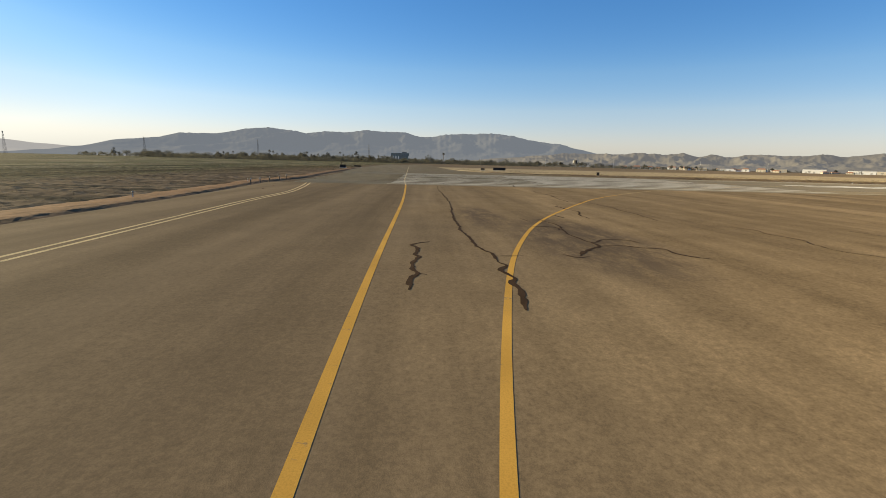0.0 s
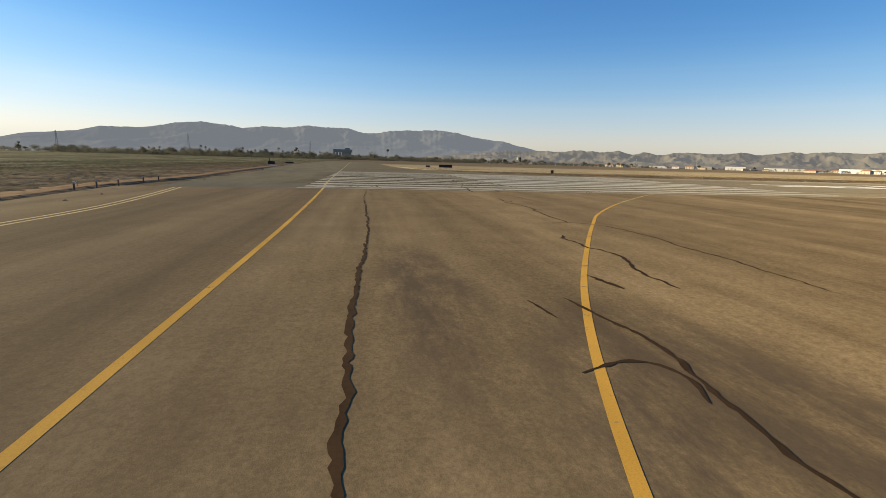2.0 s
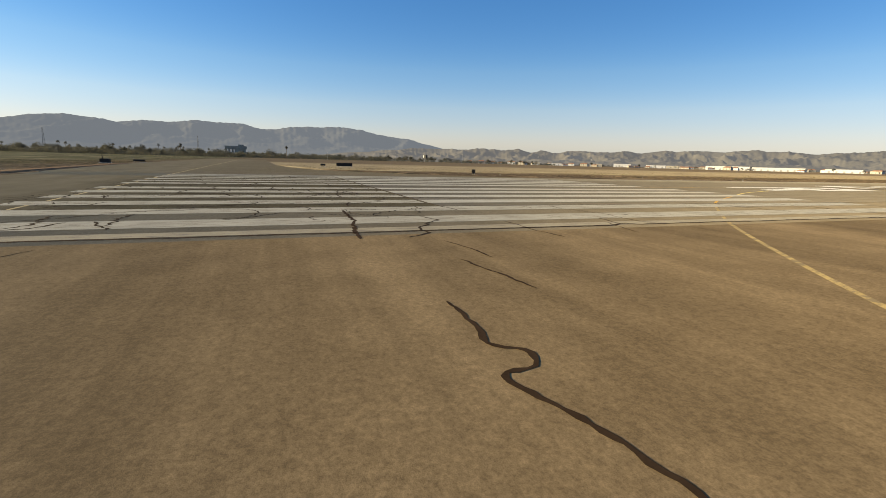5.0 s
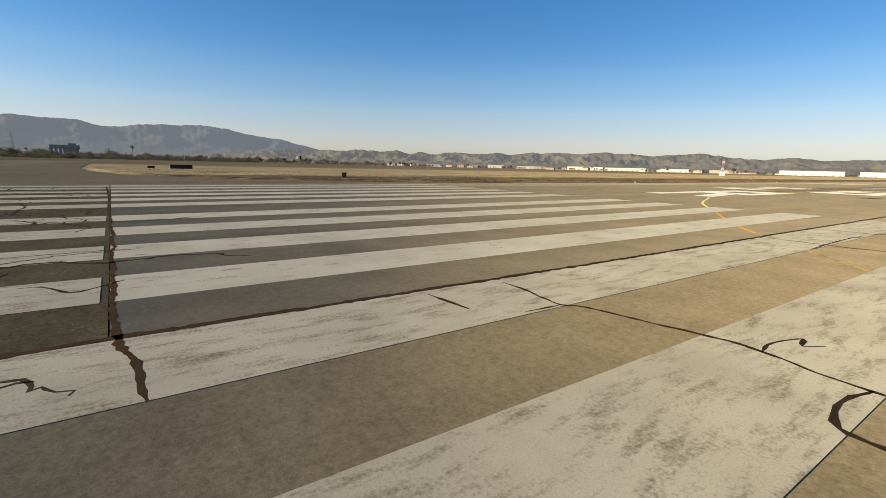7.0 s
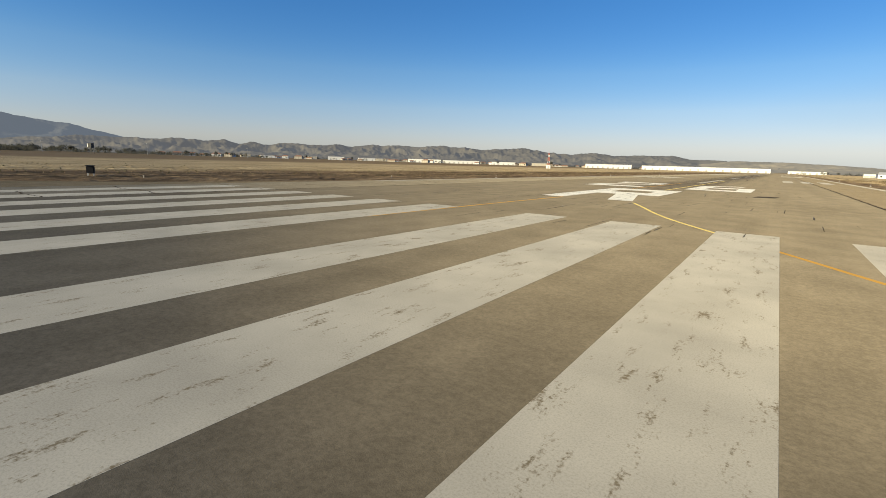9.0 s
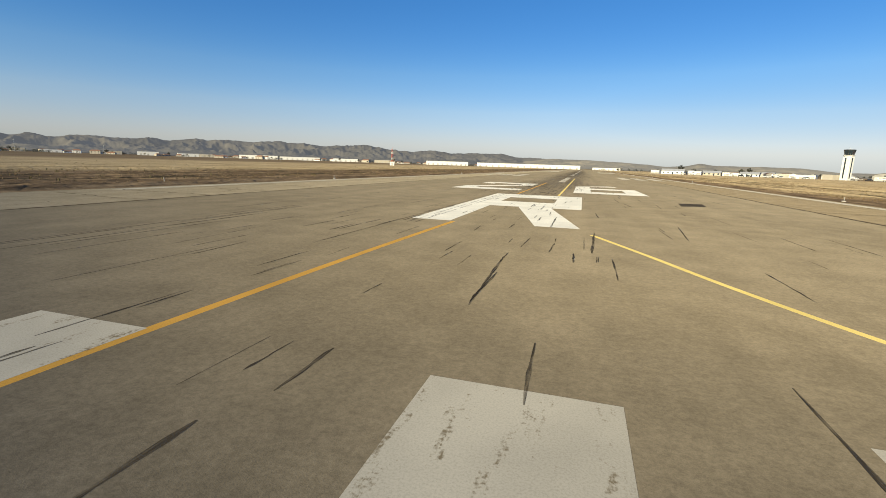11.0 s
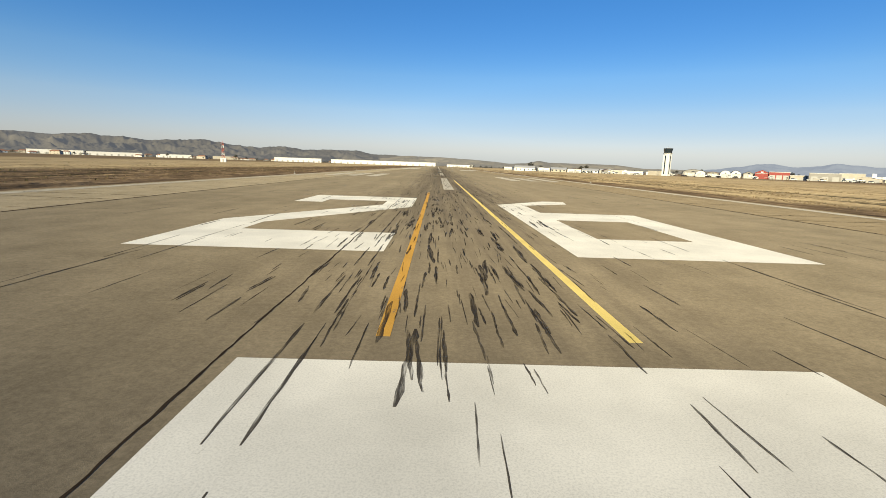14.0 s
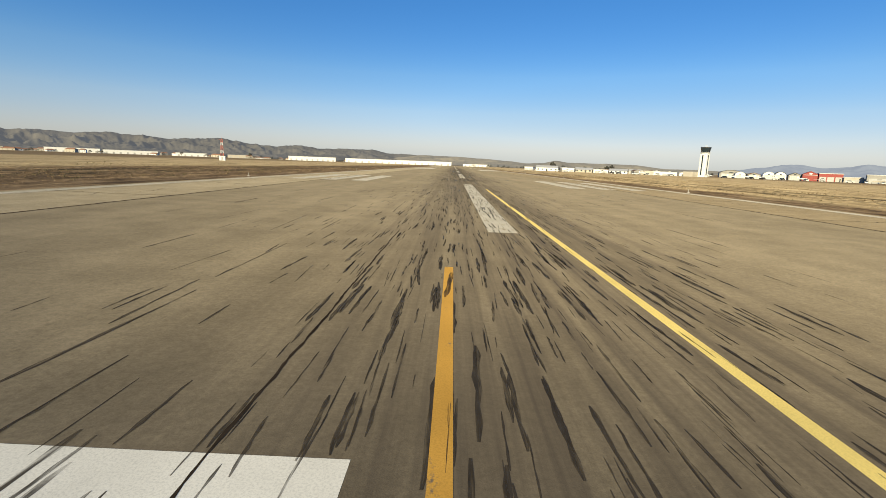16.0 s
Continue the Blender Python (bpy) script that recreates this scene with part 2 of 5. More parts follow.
def ground_material():
    k = Mat("dry_ground", 1.0, spec=0.02, matt=0.4)
    x, y = k.axis("X"), k.axis("Y")
    side = k.math("ABSOLUTE", x)
    wob = k.math("MULTIPLY", k.math("SUBTRACT", k.noise(0.035, 5), 0.5), 60.0)
    near = k.math("MULTIPLY", k.math("SUBTRACT", 1.0, k.span(k.math("ADD", side, k.math("MULTIPLY", wob, 0.3)), 49.0, 60.0)), k.math("LESS_THAN", x, 0.0))
    near = k.math("MAXIMUM", near, k.math("SUBTRACT", 1.0, k.span(k.math("ADD", side, k.math("MULTIPLY", wob, 0.35)), 27.0, 33.0)))
    strip = k.math("SUBTRACT", 1.0, k.span(y, -58.0, -52.0))
    near = k.math("MAXIMUM", near, strip)
    dirt = k.ramp(k.noise(0.5, 9, k.scaled(1.0, 0.22), 0.7), [(0.34, (0.06, 0.042, 0.027)), (0.5, (0.155, 0.108, 0.066)), (0.66, (0.3, 0.215, 0.128))])
    straw = k.ramp(k.noise(0.3, 9, k.scaled(1.0, 0.16), 0.7), [(0.33, (0.15, 0.113, 0.07)), (0.5, (0.385, 0.295, 0.17)), (0.68, (0.56, 0.44, 0.262))])
    back = k.ramp(k.noise(0.02, 6, k.scaled(1, 0.3), 0.6), [(0.3, (0.13, 0.092, 0.058)), (0.7, (0.24, 0.178, 0.11))])
    straw = k.mix(k.span(k.math("ADD", side, wob), 150.0, 220.0), straw, back)
    c = k.mix(near, straw, dirt)
    # wheel ruts that run along the verge
    sway = k.math("ADD", side, k.math("MULTIPLY", k.math("SUBTRACT", k.noise(0.02, 4), 0.5), 9.0))
    for at, wide in ((36.0, 0.9), (38.4, 0.7), (45.0, 1.6)):
        rut = k.math("SUBTRACT", 1.0, k.span(k.math("ABSOLUTE", k.math("SUBTRACT", sway, at)), wide * 0.3, wide))
        c = k.mix(k.math("MULTIPLY", rut, k.ramp(k.noise(0.3, 4, k.scaled(1.0, 0.1)), [(0.3, 0.0), (0.5, 0.85)])), c, (0.05, 0.042, 0.027))
    # the fallow field beyond the runway's end: green weeds in furrows
    field = k.math("SUBTRACT", 1.0, k.span(k.math("ADD", y, k.math("MULTIPLY", wob, 0.15)), -80.0, -64.0))
    rows = k.noise(0.12, 7, k.scaled(0.12, 1.0, 1, 6.0), 0.6)
    weeds = k.ramp(rows, [(0.34, (0.05, 0.037, 0.02)), (0.45, (0.125, 0.093, 0.05)), (0.54, (0.088, 0.078, 0.036)), (0.68, (0.2, 0.155, 0.085))])
    green = k.ramp(rows, [(0.36, (0.06, 0.055, 0.026)), (0.46, (0.085, 0.085, 0.038)), (0.52, (0.15, 0.125, 0.07)), (0.64, (0.21, 0.175, 0.095))])
    weeds = k.mix(k.math("SUBTRACT", 1.0, k.span(k.math("ADD", y, k.math("MULTIPLY", wob, 0.4)), -96.0, -76.0)), weeds, green)
    furrow = k.noise(1.0, 7, k.scaled(0.03, 0.32, 1, 5.0), 0.7)
    weeds = k.mix(1.0, weeds, k.ramp(furrow, [(0.38, 0.4), (0.5, 0.95), (0.6, 1.9)]), "MULTIPLY")
    c = k.mix(field, c, weeds)
    c = k.mix(0.75, c, k.ramp(k.noise(2.2, 8, None, 0.7), [(0.32, 0.5), (0.6, 1.05)]), "MULTIPLY")
    k.bump(k.noise(1.8, 8, None, 0.7), 0.6, 0.12)
    return k.done(c)


MAT_GROUND = ground_material()
MAT_BERM = plain("loose_dirt", (0.185, 0.108, 0.06), 1.0, 0, 0.6, 1.0, 0.05)


def hill_material(name, low, high, haze_tint, haze_strength):
    """The far backdrop: scrub slopes whose emission imitates several kilometres of lit haze."""
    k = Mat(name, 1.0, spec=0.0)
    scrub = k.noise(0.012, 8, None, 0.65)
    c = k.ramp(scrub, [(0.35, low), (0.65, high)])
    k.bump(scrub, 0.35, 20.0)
    k.b.inputs["Emission Color"].default_value = (*haze_tint, 1)
    k.b.inputs["Emission Strength"].default_value = haze_strength
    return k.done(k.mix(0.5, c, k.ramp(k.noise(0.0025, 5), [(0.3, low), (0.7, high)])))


# pale bluish tones and emission put distance haze into each range's colour
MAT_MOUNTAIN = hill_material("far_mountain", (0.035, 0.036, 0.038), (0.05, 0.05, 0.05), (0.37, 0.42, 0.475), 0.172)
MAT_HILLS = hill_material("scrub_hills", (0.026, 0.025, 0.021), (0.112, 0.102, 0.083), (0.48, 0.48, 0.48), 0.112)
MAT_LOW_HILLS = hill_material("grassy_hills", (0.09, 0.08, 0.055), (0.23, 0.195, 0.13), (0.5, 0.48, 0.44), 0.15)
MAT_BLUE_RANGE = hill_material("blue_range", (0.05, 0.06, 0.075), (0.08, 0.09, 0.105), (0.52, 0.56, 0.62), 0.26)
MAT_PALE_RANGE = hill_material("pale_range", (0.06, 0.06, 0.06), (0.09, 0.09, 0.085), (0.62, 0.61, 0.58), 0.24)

MAT_WALL_WHITE = plain("white_wall_panel", (0.66, 0.66, 0.65), 0.7, 0, 0.08, 0.3)
MAT_WALL_CREAM = plain("cream_wall", (0.42, 0.385, 0.325), 0.8, 0, 0.2, 0.3)
MAT_WALL_GREY = plain("grey_wall", (0.36, 0.36, 0.35), 0.8, 0, 0.15, 0.3)
MAT_ROOF = plain("pale_roof_sheet", (0.42, 0.42, 0.42), 0.6, 0.1, 0.12, 0.4)
MAT_ROOF_DARK = plain("weathered_roof_sheet", (0.1, 0.092, 0.085), 0.7, 0.1, 0.25, 0.6)
MAT_ROOF_BROWN = plain("brown_roof_sheet", (0.17, 0.105, 0.07), 0.8, 0, 0.25, 0.6)
MAT_ROOF_TILE = plain("clay_roof_tile", (0.3, 0.16, 0.1), 0.9, 0, 0.2, 2)
MAT_DARK = plain("dark_opening", (0.03, 0.03, 0.032), 0.6, 0, 0.3, 0.5)
MAT_GLASS_DARK = plain("tinted_glass", (0.02, 0.03, 0.04), 0.08, 0, 0.2, 0.5, 0.5)
MAT_BLACK = plain("black_sign_back", (0.012, 0.011, 0.011), 0.7, 0, 0.4, 4)
MAT_RED = plain("red_barn_sheet", (0.24, 0.04, 0.035), 0.6, 0, 0.15, 0.5)
MAT_RED_PAINT = plain("red_mast_paint", (0.45, 0.13, 0.09), 0.6, 0, 0.15, 2)
MAT_STEEL = plain("galvanised_steel", (0.32, 0.33, 0.34), 0.55, 0.6, 0.2, 4)
MAT_PYLON = plain("weathered_pylon_steel", (0.13, 0.13, 0.13), 0.85, 0, 0.2, 1, 0.1)
MAT_CONCRETE = plain("concrete", (0.5, 0.48, 0.44), 0.9, 0, 0.15, 2)
MAT_LAMP = plain("frosted_lens", (0.3, 0.26, 0.2), 0.3, 0, 0.1, 9)
MAT_HANGAR = plain("dull_hangar_sheet", (0.27, 0.262, 0.25), 0.8, 0.1, 0.25, 0.3)
MAT_DOOR = plain("ribbed_door_sheet", (0.46, 0.455, 0.44), 0.7, 0.1, 0.2, 0.5)
MAT_TRUCK = plain("dark_car_paint", (0.06, 0.05, 0.05), 0.3, 0.2, 0.2, 2)
MAT_BARK = plain("tree_bark", (0.13, 0.1, 0.075), 0.95, 0, 0.4, 3)
MAT_MILL = plain("stained_mill_concrete", (0.32, 0.28, 0.225), 0.9, 0, 0.35, 0.2, 0.1)


def leaf_material(name, colour):
    """Thin dusty leaves that let part of the sun through."""
    m = plain(name, colour, 0.85, 0, 0.5, 0.8, 0.1)
    n, l = m.node_tree.nodes, m.node_tree.links
    thin, both, base = n.new("ShaderNodeBsdfTranslucent"), n.new("ShaderNodeMixShader"), n["Principled BSDF"]
    l.new(base.inputs["Base Color"].links[0].from_socket, thin.inputs["Color"])
    both.inputs["Fac"].default_value = 0.4
    l.new(base.outputs["BSDF"], both.inputs[1])
    l.new(thin.outputs["BSDF"], both.inputs[2])
    l.new(both.outputs["Shader"], n["Material Output"].inputs["Surface"])
    return m


MAT_LEAF = leaf_material("dusty_leaves", (0.1, 0.1, 0.082))
MAT_PALM = leaf_material("palm_fronds", (0.09, 0.088, 0.068))
MAT_STRAW = plain("dry_grass_blades", (0.3, 0.22, 0.125), 0.95, 0, 0.4, 1.5, 0.05)
MAT_SCRUB = plain("dry_scrub_stems", (0.15, 0.105, 0.06), 0.95, 0, 0.4, 1.5, 0.05)
MAT_WEED = plain("dull_weed_leaves", (0.12, 0.105, 0.055), 0.95, 0, 0.4, 1.5, 0.05)


# ---------------------------------------------------------------- builders
def finish(name, bm, material, parent=None, smooth=False):
    me = bpy.data.meshes.new(name)
    bm.to_mesh(me)
    bm.free()
    me.materials.append(material)
    if smooth:
        for p in me.polygons:
            p.use_smooth = True
    ob = new(name, me)
    if parent is not None:
        ob.parent = parent
    return ob


def part(name, bm, material, parent, label="", smooth=False):
    ob = finish(name, bm, material, parent, smooth)
    return tagged(ob, label) if label else ob


def empty(name, m=None):
    ob = new(name)
    ob.empty_display_size = 0.5
    if m is not None:
        ob.matrix_world = m
    return ob


def add_box(bm, x0, x1, y0, y1, z0, z1):
    v = [bm.verts.new((x, y, z)) for x in (x0, x1) for y in (y0, y1) for z in (z0, z1)]
    for f in ((0, 1, 3, 2), (4, 6, 7, 5), (0, 4, 5, 1), (2, 3, 7, 6), (0, 2, 6, 4), (1, 5, 7, 3)):
        bm.faces.new([v[i] for i in f])
    return bm


def box(x0, x1, y0, y1, z0, z1):
    return add_box(bmesh.new(), x0, x1, y0, y1, z0, z1)


def add_tube(bm, a, b, ra, rb, sides=6, caps=True):
    a, b = Vector(a), Vector(b)
    q = (b - a).to_track_quat("Z", "Y")
    rings = []
    for c, r in ((a, ra), (b, rb)):
        rings.append([bm.verts.new(c + q @ Vector((r * math.cos(i * math.tau / sides), r * math.sin(i * math.tau / sides), 0))) for i in range(sides)])
    for i in range(sides):
        j = (i + 1) % sides
        bm.faces.new((rings[0][i], rings[0][j], rings[1][j], rings[1][i]))
    if caps:
        bm.faces.new(rings[0][::-1])
        bm.faces.new(rings[1])
    return bm


def slab(outline, top, thick):
    """A flat sheet with an outline and real edges."""
    bm = bmesh.new()
    up = [bm.verts.new((x, y, top)) for x, y in outline]
    lo = [bm.verts.new((x, y, top - thick)) for x, y in outline]
    f = bm.faces.new(up)
    if f.normal.z == 0:
        f.normal_update()
    if f.normal.z < 0:
        f.normal_flip()
    n = len(outline)
    for i in range(n):
        j = (i + 1) % n
        bm.faces.new((up[i], lo[i], lo[j], up[j]))
    bmesh.ops.triangulate(bm, faces=[f])
    bmesh.ops.recalc_face_normals(bm, faces=bm.faces)
    return bm


def smooth_path(points, step=1.0):
    """Catmull-Rom through the points."""
    p = [Vector((*q, 0)) for q in points]
    p = [2 * p[0] - p[1]] + p + [2 * p[-1] - p[-2]]
    out = []
    for i in range(1, len(p) - 2):
        n = max(2, int((p[i + 1] - p[i]).length / step))
        for k in range(n):
            t = k / n
            a, b, c, d = p[i - 1:i + 3]
            out.append(0.5 * (2 * b + (c - a) * t + (2 * a - 5 * b + 4 * c - d) * t * t + (3 * b - a - 3 * c + d) * t ** 3))
    out.append(p[-2])
    return out


def ribbon(path, width, z, wobble=0.0, rng=None, taper=False):
    """A thin strip along a path."""
    bm = bmesh.new()
    last = None
    n = len(path)
    for i, c in enumerate(path):
        d = (path[min(i + 1, n - 1)] - path[max(i - 1, 0)])
        side = Vector((-d.y, d.x, 0)).normalized()
        w = width * 0.5
        if wobble:
            w *= rng.uniform(1 - wobble, 1 + wobble)
        if taper:
            w *= min(1.0, 0.35 + 0.22 * min(i, n - 1 - i))
        a, b = bm.verts.new((*(c + side * w).xy, z)), bm.verts.new((*(c - side * w).xy, z))
        if last:
            bm.faces.new((last[1], b, a, last[0]))
        last = (a, b)
    return bm


def shift(path, off):
    out = []
    n = len(path)
    for i, c in enumerate(path):
        d = path[min(i + 1, n - 1)] - path[max(i - 1, 0)]
        out.append(c + Vector((-d.y, d.x, 0)).normalized() * off)
    return out


def flat(polys, z):
    """Painted areas: each polygon a thin face."""
    bm = bmesh.new()
    for poly in polys:
        f = bm.faces.new([bm.verts.new((x, y, z)) for x, y in poly])
        f.normal_update()
        if f.normal.z < 0:
            f.normal_flip()
    bmesh.ops.triangulate(bm, faces=bm.faces)
    return bm


def rect(x0, x1, y0, y1):
    return [(x0, y0), (x1, y0), (x1, y1), (x0, y1)]


def setting(ob, label, category):
    return tagged(ob, label, category, kind="structure")


# ---------------------------------------------------------------- ground and pavements
def build_ground():
    bm = bmesh.new()
    radii = [0, 30, 60, 90, 130, 180, 260, 380, 560, 820, 1200, 1800, 2600, 3600, 4700]
    n = 72
    rings = []
    for r in radii[1:]:
        ring = []
        for i in range(n):
            a = i * math.tau / n
            ring.append(bm.verts.new((r * math.cos(a), r * math.sin(a), -0.07)))
        rings.append(ring)
    c = bm.verts.new((0, 0, -0.07))
    for i in range(n):
        j = (i + 1) % n
        bm.faces.new((c, rings[0][i], rings[0][j]))
        for a, b in zip(rings, rings[1:]):
            bm.faces.new((a[i], b[i], b[j], a[j]))
    setting(finish("ground", bm, MAT_GROUND), "dry grass and bare dirt airfield ground", "ground")


build_ground()
EDGE, SEAM, JOINT = 23.4, 15.7, -28.9
setting(finish("runway", slab(rect(-SEAM, SEAM, JOINT, 2100), 0.0, 0.2), MAT_RUNWAY), "grey-brown asphalt runway with rubber streaks", "runway")
setting(finish("runway_end", slab([(-SEAM, -56.5), (SEAM, -55.0), (SEAM, JOINT - 0.02), (-SEAM, JOINT - 0.02)], -0.004, 0.2), MAT_OLD),
        "old cracked asphalt at the runway's end", "runway")
setting(finish("shoulder", slab([(SEAM, -55.0), (EDGE, -54.5), (EDGE, 2100), (SEAM, 2100)], -0.004, 0.2), MAT_SHOULDER_WORN),
        "brown weathered asphalt runway shoulder with cracks", "pavement")
setting(finish("shoulder", slab([(-EDGE, -57.5), (-SEAM, -56.5), (-SEAM, 2100), (-EDGE, 2100)], -0.004, 0.2), MAT_SHOULDER),
        "pale weathered asphalt runway shoulder with cracks", "pavement")
FILLET = [(170, -26), (85, -26), (66, -24), (54, -20), (45, -14), (38, -5.5), (32, 5), (27, 17), (EDGE, 32)]
APRON = [(EDGE, -56.6), (35.5, -55.4), (45, -54.8), (53, -54.5), (60, -53.9), (100, -52.8), (170, -51.5)] + FILLET[:-1] + [(EDGE, 32)]
setting(finish("apron", slab(APRON, -0.002, 0.2), MAT_APRON), "brown weathered asphalt taxiway with sealed cracks", "taxiway")
CROSSING = [(-EDGE - 0.05, -58), (-45, -60), (-78, -62.5), (-320, -72), (-320, -37), (-98, -34), (-72, -32), (-52, -28), (-37, -18), (-30, -10.5), (-26.5, -3),
            (-EDGE - 0.05, 10)]
setting(finish("crossing_taxiway", slab(CROSSING, -0.003, 0.2), MAT_CROSS), "grey asphalt taxiway beyond the runway", "taxiway")

# ---------------------------------------------------------------- runway markings
PAINT_Z, YELLOW_Z, RUBBER_Z, CRACK_Z = 0.0014, 0.0005, 0.0019, 0.0026


def marking(name, bm, mat, label, group="runway markings"):
    return tagged(setting(finish(name, bm, mat), label, "marking"), group=group)


for i in range(6):
    for s in (1, -1):
        a, b = s * (1.75 + 3.5 * i), s * (3.5 + 3.5 * i)
        x0, x1 = min(a, b), max(a, b)
        if i > 3 and s > 0:
            marking("threshold_stripe", flat([rect(x0, x1, -45.7, 0)], PAINT_Z), MAT_WHITE_OLD, "long worn white threshold stripe on the shoulder", "threshold stripes")
            continue
        marking("threshold_stripe", flat([rect(x0, x1, JOINT, 0)], PAINT_Z), MAT_WHITE,
                "long white threshold stripe painted on asphalt", "threshold stripes")
        marking("threshold_stripe", flat([rect(x0, x1, -45.7, JOINT - 0.12)], PAINT_Z), MAT_WHITE_OLD,
                "worn cracked white threshold stripe on old asphalt", "threshold stripes")

# the letter R and the figures 2 and 6, 18.3 m long
R0 = 12.2
R_SHAPE = [rect(-3.05, -1.52, R0, R0 + 18.3), rect(-1.52, 3.05, R0 + 14.8, R0 + 18.3), rect(-1.52, 3.05, R0 + 7.6, R0 + 11.1),
           rect(1.52, 3.05, R0 + 11.1, R0 + 14.8), [(1.52, R0), (3.05, R0), (1.6, R0 + 7.6), (-0.05, R0 + 7.6)]]
marking("letter_marking", flat(R_SHAPE, PAINT_Z), MAT_WHITE_BRIGHT, "large white letter R painted on the runway")
N0 = 36.6
TWO = [rect(-8.3, -2.25, N0, N0 + 3.0), [(-8.3, N0 + 3.0), (-6.75, N0 + 3.0), (-6.75, N0 + 4.7), (-8.3, N0 + 5.2)],
       [(-8.3, N0 + 5.2), (-6.75, N0 + 4.7), (-2.25, N0 + 11.8), (-3.75, N0 + 12.6)],
       [(-3.75, N0 + 12.6), (-2.25, N0 + 11.8), (-2.25, N0 + 18.1), (-3.75, N0 + 15.0)],
       [(-3.75, N0 + 15.0), (-2.25, N0 + 18.1), (-8.3, N0 + 18.1), (-6.9, N0 + 15.0)], [(-6.9, N0 + 15.0), (-8.3, N0 + 18.1), (-8.3, N0 + 13.2), (-6.9, N0 + 13.2)]]
marking("figure_marking", flat(TWO, PAINT_Z), MAT_WHITE_BRIGHT, "large white figure 2 painted on the runway")
SIX = [rect(2.3, 8.2, N0, N0 + 3.0), rect(2.3, 3.8, N0 + 3.0, N0 + 14.8), rect(6.7, 8.2, N0 + 3.0, N0 + 10.9), rect(3.8, 6.7, N0 + 7.9, N0 + 10.9),
       [(2.3, N0 + 14.8), (3.8, N0 + 14.8), (6.6, N0 + 16.6), (6.9, N0 + 18.5), (5.6, N0 + 18.5)]]
marking("figure_marking", flat(SIX, PAINT_Z), MAT_WHITE_BRIGHT,
        "large white figure 6 painted on the runway")
y = 66.1
while y < 1900:
    marking("centreline_stripe", flat([rect(-0.46, 0.46, y, y + 36.6)], PAINT_Z), MAT_WHITE, "white runway centreline stripe", "centreline stripes")
    y += 61.0
for y0, bars in ((102.5, 3), (408, 2), (560, 1)):
    for s in (1, -1):
        for k in range(bars):
            a, b = s * (11.0 + 3.35 * k), s * (12.85 + 3.35 * k)
            marking("touchdown_bar", flat([rect(min(a, b), max(a, b), y0, y0 + 23)], PAINT_Z), MAT_WHITE, "white touchdown zone bar", "touchdown bars")
for s in (1, -1):
    marking("aiming_point", flat([rect(min(s * 11, s * 20), max(s * 11, s * 20), 262, 308)], PAINT_Z), MAT_WHITE, "broad white aiming point block")
    e0, e1 = sorted((s * 21.9, s * 22.8))
    marking("edge_line", flat([rect(e0, e1, 16, 2000)], PAINT_Z), MAT_WHITE_OLD if s < 0 else MAT_WHITE, "white runway side stripe")
marking("edge_line", flat([rect(21.95, 22.7, -46, 15.9)], PAINT_Z), MAT_PALE, "faded pale strip along the old pavement edge")
marking("asphalt_patch", flat([[(8.7, 26.4), (10.2, 27.0), (10.5, 29.5), (9.0, 29.1)]], 0.0006), MAT_PATCH, "dark square asphalt patch")

# yellow taxi lines
STRAIGHT = [(170, -41.0), (110, -42.4), (70, -43.3), (58.8, -43.55), (41.3, -43.68), (24.2, -44.15), (12.5, -44.7), (-20.7, -45.6), (-107, -47.9), (-300, -53)]
CURVE = [(78, -43.2), (68, -42.6), (59.1, -41.15), (53.5, -39.65), (49.0, -37.9), (44.05, -35.4), (40.1, -33.25), (37.2, -31.55), (33.0, -28.5), (28.3, -24.6),
         (23.5, -20.2), (19.4, -15.8), (15.7, -11.5), (14.0, -9.25), (12.2, -6.4), (10.4, -3.3), (7.4, 1.7), (5.87, 4.8), (4.6, 8.0), (3.4, 10.9)]
straight = smooth_path(STRAIGHT)
marking("taxi_line", ribbon([c for c in straight if c.x > 23.5], 0.135, YELLOW_Z), MAT_YELLOW, "straight yellow taxiway centreline", "taxi lines")
marking("taxi_line", ribbon([c for c in straight if c.x <= 24.5], 0.135, YELLOW_Z), MAT_YELLOW_EDGE, "faded yellow taxiway centreline across the runway's end", "taxi lines")
curve = smooth_path(CURVE, 0.5)
# last stretch gets the paler yellow: returned sunlight put into its colour
for lo, hi, mat, words in ((32.0, 99.0, MAT_YELLOW, "curved yellow lead-on line on the taxiway"), (15.6, 32.0, MAT_YELLOW_FADED, "faded yellow lead-on line across the shoulder"),
                           (10.5, 15.6, MAT_YELLOW, "curved yellow lead-on line on the runway"), (0.0, 10.5, MAT_YELLOW_SUNLIT, "yellow lead-on line on the runway, coloured pale as if sunlit")):
    run = [c for c in curve if lo - 0.5 <= c.x <= hi]
    marking("taxi_line", ribbon(run, 0.118 if hi > 40 else 0.15, YELLOW_Z + 0.0003), mat, words, "taxi lines")
# this line's paleness is painted-in sun return too
marking("taxi_line", flat([rect(1.3, 1.47, 31.2, 93.0)], 0.0022), MAT_YELLOW_SUNLIT, "straight yellow lead-on line along the centreline", "taxi lines")
marking("taxi_line", ribbon(smooth_path([(-1.75, -6), (-1.7, 0), (-1.6, 5), (-1.35, 12)]), 0.17, YELLOW_Z), MAT_YELLOW, "yellow lead-on line short of the letter", "taxi lines")
marking("taxi_line", flat([rect(-1.72, -1.55, 31.2, 60.9)], 0.0022), MAT_YELLOW, "yellow lead-on line between the figures", "taxi lines")
SIDE = smooth_path([(170, -48.6), (100, -49.8), (60, -50.6), (44, -51.1), (36.6, -51.1), (29.3, -52.0), (24, -52.9)])
